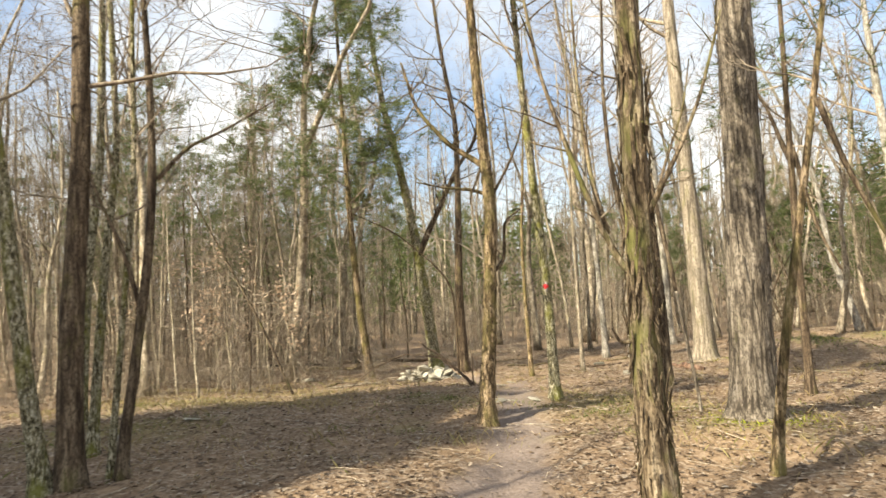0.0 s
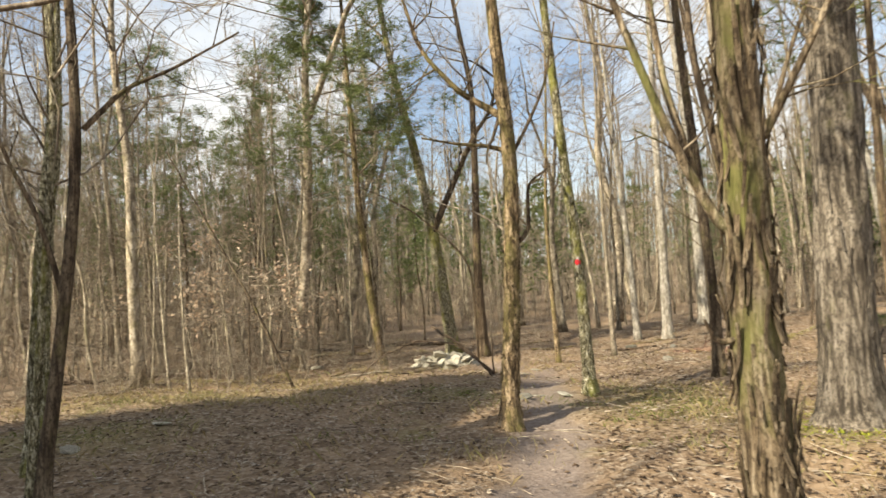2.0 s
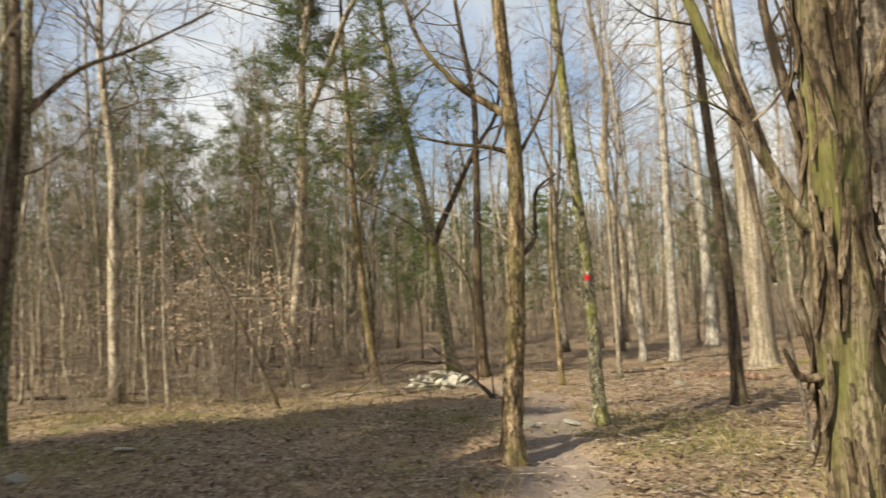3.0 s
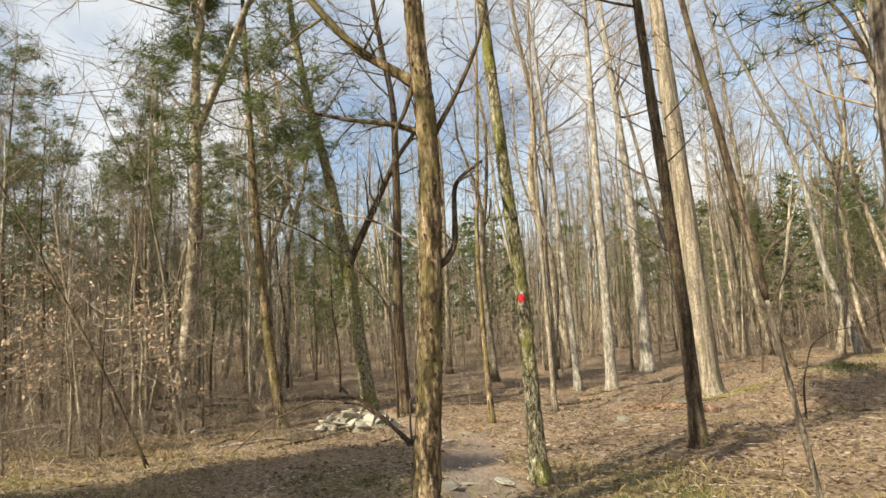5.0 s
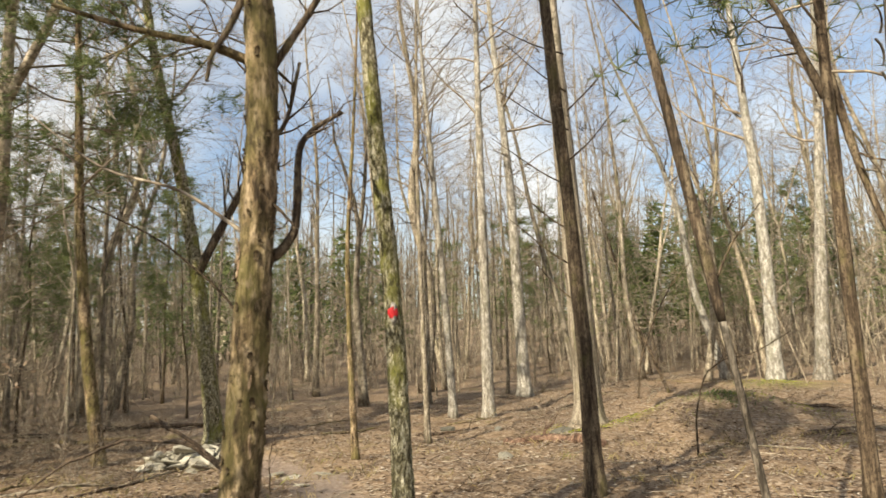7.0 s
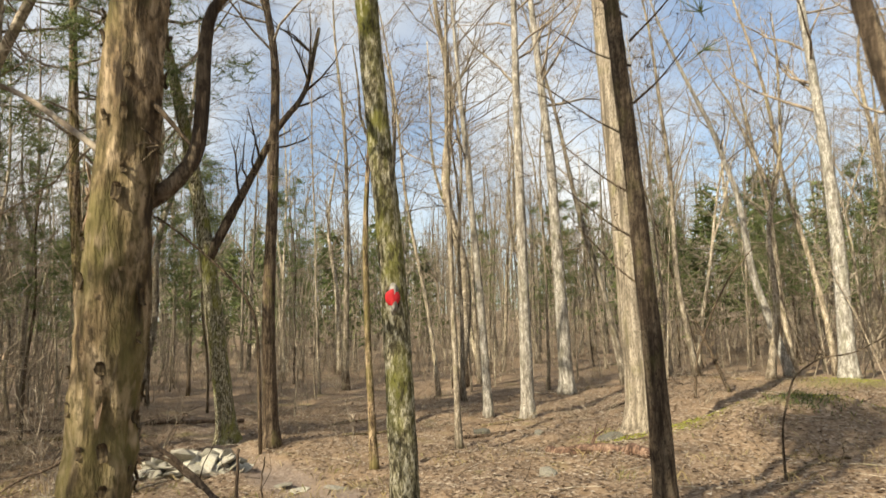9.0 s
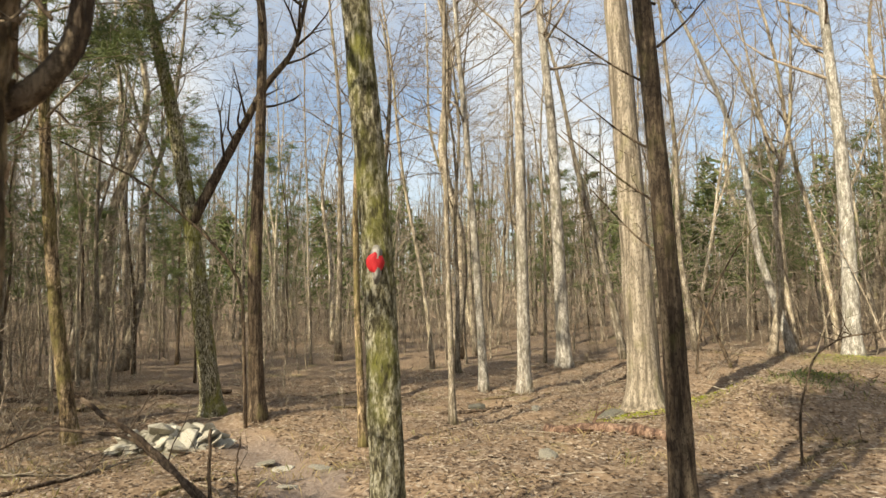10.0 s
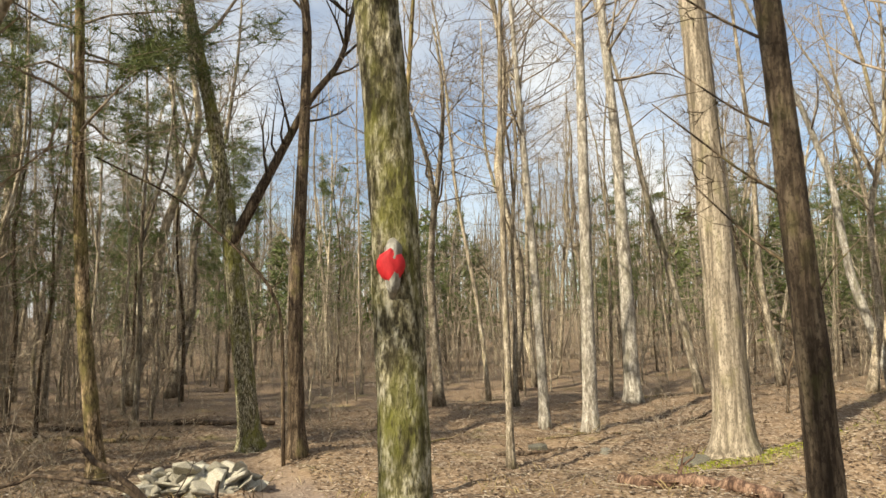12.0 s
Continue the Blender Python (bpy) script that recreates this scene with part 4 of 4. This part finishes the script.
shrubs = [shrub_template(s) for s in range(700, 705)]
used = 0
for i in range(300):
    if i < 100:
        x, y = WOOD.uniform(-9.5, -1.4), WOOD.uniform(11.5, 20)
    else:
        x, y = WOOD.uniform(-22, 26), WOOD.uniform(12, 34)
    if trail_distance(x, y) < 0.9 or (i < 100 and x > -4.8 and y < 14.5 and i % 3) or (x > -1 and y < 17 and i >= 100 and x < 8) or not clear(x, y, 0.25):
        continue
    s = WOOD.uniform(0.5, 1.15)
    m = pose(x, y, floor_z(x, y), 0, 0, WOOD.uniform(0, 360)) @ Matrix.Diagonal((s, s, s, 1))
    if used < len(shrubs):
        shrubs[used].matrix_basis = m
    else:
        copy_thing(WOOD.choice(shrubs), m)
    used += 1


def beech(x, y, height, leaves, seed):
    """A young beech that keeps its dry leaves."""
    rng = random.Random(seed)
    t = tree_thing("beech_sapling", x, y, "young beech holding dry orange-brown leaves")
    line = axis(height, [(0, 0), (height * 0.5, 0.05), (height, 0.15)], (1, 0), rng, 10)
    B, tips = Build(), []
    B.tube(line, 0.028 * np.linspace(1, 0.2, 10), 7)
    part("trunk", B, BARK_DARK, t)
    C = Build()
    for i in range(13):
        z, a = height * rng.uniform(0.3, 0.95), rng.uniform(0, 6.3)
        branch(C, at_height(line, z), (math.cos(a), math.sin(a), 0.15), rng.uniform(0.8, 1.5), 0.010, 0, rng, (5, 3, 0), 0.0, 0.15, tips)
    part("crown", C, TWIG, t)
    L = Build()
    verts, faces = [], []
    for _ in range(leaves):
        c = np.asarray(tips[rng.randrange(len(tips))]) + np.array([rng.gauss(0, 0.05) for _ in range(3)])
        d = unit([rng.gauss(0, 1), rng.gauss(0, 1), rng.gauss(-0.5, 0.5)]) * 0.042
        s = sideways(d, rng) * 0.022
        i = len(verts)
        verts += [c - d, c + s, c + d, c - s]
        faces += [(i, i + 1, i + 2), (i, i + 2, i + 3)]
    L.add(verts, faces)
    part("leaves", L, BEECH_LEAF, t, "dry orange-brown leaves", smooth=False)


beech(-4.4, 14.5, 2.9, 700, 41)
beech(-6.0, 16.6, 3.6, 450, 42)
beech(-8.2, 17.2, 3.6, 300, 43)


def bare_sapling(x, y, knots, lat, r, seed, label):
    rng = random.Random(seed)
    t = tree_thing("bare_sapling", x, y, label)
    B = Build()
    pts = np.array([(o * lat[0], o * lat[1], z) for o, z in knots])
    s = np.linspace(0, len(pts) - 1, 4 * len(pts))
    line = np.stack([np.interp(s, range(len(pts)), pts[:, i]) for i in range(3)], 1)
    line[1:-1] = (line[:-2] + 2 * line[1:-1] + line[2:]) / 4
    B.tube(line, r * np.linspace(1, 0.35, len(line)), 6)
    for _ in range(8):
        i = rng.randrange(len(line) // 3, len(line) - 1)
        branch(B, line[i], [rng.gauss(0, 1), rng.gauss(0, 1), 0.6], rng.uniform(0.2, 0.5), r * 0.4, 1, rng, (0, 3, 0))
    part("stem", B, BARK_DARK, t)


bare_sapling(5.95, 12.7, [(0, -0.05), (0.0, 0.4), (0.03, 0.65), (0.16, 1.1), (0.42, 1.28), (0.75, 1.33), (1.2, 1.6)], (0.75, -0.66), 0.016, 81, "thin dark sapling bent over at the top")
bare_sapling(9.4, 19.8, [(0, -0.05), (0.1, 0.9), (0.55, 2.0), (0.95, 2.7), (1.5, 3.3)], (0.85, -0.5), 0.03, 82, "thin dark leaning bare sapling")
bare_sapling(10.3, 20.0, [(0.1, -0.05), (-0.25, 0.9), (-0.55, 1.7)], (0.85, -0.5), 0.05, 83, "short leaning dead stem on the mound")
bare_sapling(15.5, 30.0, [(0.6, -0.05), (0, 2.6), (-0.6, 5.0), (-1.3, 8.0)], (0.85, -0.5), 0.09, 84, "pale dead pole leaning among the trees")
bare_sapling(-3.9, 12.6, [(0.9, -0.05), (0.3, 1.4), (-0.5, 3.0), (-1.1, 4.2)], (0.97, 0.2), 0.03, 85, "dark thin dead stem leaning through the brush")
bare_sapling(0.25, 18.0, [(0, -0.05), (-0.05, 2.2), (-0.3, 2.7), (-0.7, 3.15), (-1.6, 3.95), (-2.8, 4.55)], (1, 0), 0.034, 86, "thin dark stem arching over the brush")

# ---- fallen wood and stones ----
def fallen(name, label, points, r, material, seed, sides=8, taper=0.4, twigs=0):
    rng = random.Random(seed)
    pts = np.array([(x, y, floor_z(x, y) + up) for x, y, up in points])
    k = len(pts)
    s = np.linspace(0, k - 1, 6 * (k - 1) + 1)
    fine = np.stack([np.interp(s, range(k), pts[:, i]) for i in range(3)], 1)
    fine[1:-1] = (fine[:-2] + 2 * fine[1:-1] + fine[2:]) / 4
    fine += np.array([[rng.gauss(0, r * 0.25) for _ in range(3)] for _ in fine])
    B = Build()
    B.tube(fine, r * np.linspace(1, taper, len(fine)), sides, 0.12, rng, 6, 0.2)
    for _ in range(twigs):
        i = rng.randrange(2, len(fine) - 1)
        branch(B, fine[i], [rng.gauss(0, 1), rng.gauss(0, 1), rng.uniform(0.1, 0.9)], rng.uniform(0.2, 0.6), r * 0.35, 1, rng, (0, 3, 0), 0.0)
    return tagged(new(name, B.mesh(name, material)), label, "fallen branch" if r < 0.06 else "log")


fallen("dead_branch", "dark dead branch propped up beside the trail", [(0.44, 12.55, 0.0), (-0.05, 12.7, 0.5), (-0.62, 12.85, 0.88)], 0.025, DEAD_WOOD, 51, 8, 0.75)
fallen("dead_branch", "dark dead branch propped up beside the trail", [(0.40, 12.50, 0.0), (0.15, 12.6, 0.3), (-0.25, 12.8, 0.58), (-0.9, 12.95, 0.62), (-1.5, 13.0, 0.42), (-2.0, 13.0, 0.05)], 0.022, DEAD_WOOD, 52, 8, 0.4, 6)
fallen("dead_branch", "thin upright dead stem beside the trail", [(0.42, 12.6, -0.02), (0.40, 12.62, 0.3), (0.42, 12.6, 0.62)], 0.018, DEAD_WOOD, 53, 8, 0.7)
fallen("dead_branch", "thin upright dead stem beside the trail", [(0.62, 12.7, -0.02), (0.60, 12.72, 0.3), (0.64, 12.7, 0.55)], 0.010, DEAD_WOOD, 54, 6, 0.6, 2)
fallen("fallen_log", "reddish rotten log on the leaf litter", [(4.25, 15.3, 0.05), (4.75, 14.6, 0.07), (5.30, 13.9, 0.05)], 0.085, RED_LOG, 55, 12, 0.8, 2)
for i, (x, y, a, n, r) in enumerate(((-3.2, 20.5, 0.1, 2.6, 0.07), (-5.5, 21.5, 0.25, 3.0, 0.09), (-2.0, 22.0, -0.15, 3.4, 0.08), (2.3, 19.2, 0.5, 1.5, 0.03), (4.0, 17.8, 0.2, 1.3, 0.035), (8.0, 20.4, 0.7, 1.6, 0.03), (-6.8, 13.0, 0.3, 1.8, 0.03), (3.4, 9.4, -0.9, 0.9, 0.018), (9.4, 13.6, 0.1, 2.2, 0.05), (10.6, 19.0, 1.0, 1.4, 0.04), (-4.2, 14.6, -0.4, 1.6, 0.025), (2.5, 11.8, -0.6, 0.8, 0.014), (6.8, 13.2, 0.4, 1.5, 0.03), (-8.5, 16.5, 0.0, 2.4, 0.06), (11.5, 16.0, -0.3, 1.8, 0.05), (5.0, 18.9, -0.1, 1.4, 0.03))):
    dx, dy = math.cos(a) * n / 2, math.sin(a) * n / 2
    fallen("fallen_branch" if r < 0.06 else "fallen_log", "weathered brown fallen branch lying on leaves" if r < 0.06 else "weathered dark fallen log under the trees", [(x - dx, y - dy, r * 0.6), (x + 0.05, y + 0.04, r * 0.8), (x + dx, y + dy, r * 0.5)], r, DEAD_WOOD if i % 3 else BARK_FLAKY, 60 + i, 8, 0.5, 3)

for i in range(46):
    x, y, a, n = WOOD.uniform(-8, 13), WOOD.uniform(11.5, 27), WOOD.uniform(0, 3.1), WOOD.uniform(0.5, 1.9)
    if trail_distance(x, y) > 1.0 and clear(x, y, 0.4):
        dx, dy, r = math.cos(a) * n / 2, math.sin(a) * n / 2, WOOD.uniform(0.010, 0.028)
        fallen("fallen_branch", "thin dead fallen branch lying in the leaves", [(x - dx, y - dy, r * 0.6), (x + 0.06, y - 0.05, r + 0.03), (x + dx, y + dy, r * 0.6)], r, (DEAD_WOOD, BARK_FLAKY, BARK_GREY)[i % 3], 90 + i, 6, 0.4, 3)


def stone_mesh(seed, flat):
    rng = random.Random(seed)
    bm = bmesh.new()
    bmesh.ops.create_icosphere(bm, subdivisions=1, radius=1)
    for v in bm.verts:
        v.co *= rng.uniform(0.72, 1.15)
        v.co.x, v.co.y, v.co.z = max(min(v.co.x, 0.8), -0.8), max(min(v.co.y, 0.75), -0.75), max(min(v.co.z, 0.65), -0.65) * flat
    bmesh.ops.bevel(bm, geom=list(bm.edges), offset=0.05, segments=1, affect="EDGES")
    me = bpy.data.meshes.new("stone")
    bm.to_mesh(me)
    bm.free()
    me.materials.append(STONE)
    return me


stones = [stone_mesh(800 + i, f) for i, f in enumerate((0.35, 0.5, 0.42, 0.6, 0.3, 0.7))]
dark_stones = [s.copy() for s in stones]
for s in dark_stones:
    s.materials[0] = DARK_STONE
pile = new("stone_pile")
pile.location = (-0.55, 16.2, floor_z(-0.55, 16.2))
tagged(pile, "low pile of pale lichened stones under a tree", "stone pile")
rng = random.Random(88)
for i in range(130):
    a, d = rng.uniform(0, 6.3), math.sqrt(rng.random())
    up = 0.25 * (1 - d ** 1.5) * rng.uniform(0.5, 1.0)
    s = rng.choice((0.06, 0.08, 0.11, 0.15, 0.19)) * (1.15 - 0.3 * d)
    ob = part("stone", rng.choice(stones), STONE, pile)
    ob.matrix_basis = pose(0.68 * d * math.cos(a), 0.5 * d * math.sin(a), up, rng.gauss(0, 20), rng.gauss(0, 20), rng.uniform(0, 360)) @ Matrix.Diagonal((s * 1.6, s * 1.1, s * 0.7, 1))
for i, (x, y, s, flat, name, label) in enumerate(((5.8, 16.5, 0.26, 0.25, "flat_rock", "flat tilted dark grey slab among bright moss"), (3.56, 13.35, 0.14, 0.6, "stone", "small pale stone in the leaves"), (1.35, 14.4, 0.15, 0.15, "flat_rock", "flat pale stone in the trail"), (1.0, 13.5, 0.12, 0.15, "flat_rock", "flat pale stone in the trail"), (0.7, 15.2, 0.16, 0.25, "stone", "small pale stone in the trail"), (4.1, 18.2, 0.15, 0.5, "stone", "dark mossy stone among the leaves"), (4.9, 17.4, 0.12, 0.5, "stone", "dark mossy stone among the leaves"), (-4.0, 7.9, 0.13, 0.25, "flat_rock", "flat pale stone in the leaf litter"), (-3.4, 8.6, 0.10, 0.25, "flat_rock", "flat pale stone in the leaf litter"), (-3.6, 17.0, 0.2, 0.3, "stone", "pale stone in the leaf litter"), (0.9, 14.9, 0.14, 0.2, "stone", "small pale stone in the trail"), (0.62, 9.66, 0.16, 0.12, "flat_rock", "flat pale stone in the trail"), (1.18, 9.72, 0.12, 0.12, "flat_rock", "flat pale stone in the trail"), (0.9, 9.9, 0.10, 0.12, "flat_rock", "flat pale stone in the trail"))):
    ob = new(name, dark_stones[i % len(stones)] if "dark" in label or "slab" in label else stones[i % len(stones)])
    ob.matrix_basis = pose(x, y, floor_z(x, y) + s * 0.12, 6, -8, 70 * i) @ Matrix.Diagonal((s * 1.3, s, s * flat / 0.4, 1))
    tagged(ob, label, "stone")


# ---- leaves, grass and moss on the floor ----
def scatter_leaves(count):
    rs = np.random.RandomState(21)
    x, y = rs.uniform(-9, 14, count * 2), 1.0 + 23 * rs.uniform(0, 1, count * 2) ** 1.15
    keep = (trail_distance(x, y) > 0.34 + 0.25 * rs.uniform(0, 1, count * 2) ** 3) | (rs.uniform(0, 1, count * 2) < 0.12)
    x, y = x[keep][:count], y[keep][:count]
    n = len(x)
    z = land(x, y) + rs.uniform(0.004, 0.03, n)
    a, size = rs.uniform(0, 2 * np.pi, n), rs.uniform(0.016, 0.038, n)
    wide, curl = size * rs.uniform(0.4, 0.75, n), size * rs.uniform(-0.1, 0.7, n)
    tilt = rs.normal(0, 0.3, n) * size
    c, s = np.cos(a), np.sin(a)
    V = np.empty((n, 4, 3))
    for k, (u, w, up) in enumerate(((-size, 0 * wide, tilt), (0 * size, wide, curl), (size, 0 * wide, -tilt), (0 * size, -wide, curl))):
        V[:, k] = np.stack([x + u * c - w * s, y + u * s + w * c, z + np.abs(up)], -1)
    i = np.arange(n)[:, None] * 4
    F = np.concatenate([i + [0, 1, 2], i + [0, 2, 3]])
    me = bpy.data.meshes.new("fallen_leaves")
    me.from_pydata(V.reshape(-1, 3).tolist(), [], F.tolist())
    me.materials.append(LITTER)
    return tagged(new("fallen_leaves", me), "dry tan and brown fallen leaves covering the ground", "leaf litter", kind="stuff")


scatter_leaves(130000)


def blades(name, label, category, material, patches, height, width, seed):
    """Tufts of blades in round patches: x, y, reach, count."""
    rs = np.random.RandomState(seed)
    V, F, n = [], [], 0
    for px, py, reach, count in patches:
        x, y = px + rs.normal(0, reach, count), py + rs.normal(0, reach, count)
        z, a = land(x, y), rs.uniform(0, 2 * np.pi, count)
        h, w = height * rs.uniform(0.4, 1.2, count), width * rs.uniform(0.6, 1.2, count)
        bx, by = rs.normal(0, 0.45, count) * h, rs.normal(0, 0.45, count) * h
        dx, dy = np.cos(a) * w, np.sin(a) * w
        V.append(np.stack([np.stack([x - dx, y - dy, z], -1), np.stack([x + dx, y + dy, z], -1), np.stack([x + bx * 0.4 + dx * 0.6, y + by * 0.4 + dy * 0.6, z + h * 0.6], -1), np.stack([x + bx, y + by, z + h], -1)], 1).reshape(-1, 3))
        i = n + np.arange(count)[:, None] * 4
        F.append(np.concatenate([i + [0, 1, 2], i + [0, 2, 3]]))
        n += 4 * count
    me = bpy.data.meshes.new(name)
    me.from_pydata(np.concatenate(V).tolist(), [], np.concatenate(F).tolist())
    me.materials.append(material)
    return tagged(new(name, me), label, category, kind="stuff")


tufts = random.Random(31)
blades("dry_grass", "sparse tan dry grass standing in the litter", "grass", GRASS_DRY, [(tufts.uniform(-7, 9), tufts.uniform(5.5, 17), tufts.uniform(0.08, 0.4), 26) for _ in range(200)] + [(tufts.uniform(-7, -1.5), tufts.uniform(10, 15.5), 0.3, 50) for _ in range(70)] + [(tufts.uniform(1.8, 3.5), tufts.uniform(5.5, 10.5), 0.25, 40) for _ in range(20)], 0.10, 0.003, 32)
blades("green_grass", "short green grass in patches on the floor", "grass", GRASS_GREEN, [(2.3 + tufts.gauss(0, 0.4), 9.0 + tufts.gauss(0, 0.8), 0.14, 60) for _ in range(22)] + [(-4.6 + tufts.gauss(0, 0.8), 11.4 + tufts.gauss(0, 0.5), 0.15, 50) for _ in range(22)] + [(-0.3 + tufts.gauss(0, 0.6), 9.6 + tufts.gauss(0, 0.9), 0.12, 40) for _ in range(16)] + [(-4.4 + tufts.gauss(0, 0.6), 8.6 + tufts.gauss(0, 0.4), 0.15, 40) for _ in range(12)], 0.06, 0.003, 33)
blades("moss", "bright yellow-green moss at the tree foot", "moss", MOSS, [(6.36, 16.5, 0.38, 2600), (6.1, 16.1, 0.35, 1200), (8.9, 15.8, 0.3, 900), (3.16, 6.98, 0.30, 1600), (7.3, 16.3, 0.3, 700), (14.3, 20.8, 0.5, 800), (10.2, 15.3, 0.4, 500)], 0.035, 0.006, 34)

blades("ground_cover", "low dark green ground cover on the mound", "plant", NEEDLES, [(8.3, 15.4, 0.22, 150), (8.8, 15.5, 0.25, 110), (13.2, 20.0, 0.4, 90)], 0.09, 0.009, 35)


def twig_litter(count):
    rng, B = random.Random(44), Build()
    for _ in range(count):
        x, y = rng.uniform(-9, 15), rng.uniform(2, 26)
        if trail_distance(x, y) < 0.4 and rng.random() < 0.7:
            continue
        a, n, r = rng.uniform(0, 6.3), rng.uniform(0.1, 0.7), rng.uniform(0.002, 0.007)
        p = np.array((x, y, floor_z(x, y) + 0.015))
        q = p + np.array((math.cos(a) * n, math.sin(a) * n, rng.uniform(0, 0.07)))
        B.tube([p, (p + q) / 2 + np.array((rng.gauss(0, 0.02), rng.gauss(0, 0.02), 0.01)), q], [r, r * 0.8, r * 0.4], 4, cap=False)
    return tagged(new("twig_litter", B.mesh("twig_litter", TWIG)), "small fallen twigs scattered on the leaves", "twigs", kind="stuff")


twig_litter(2600)
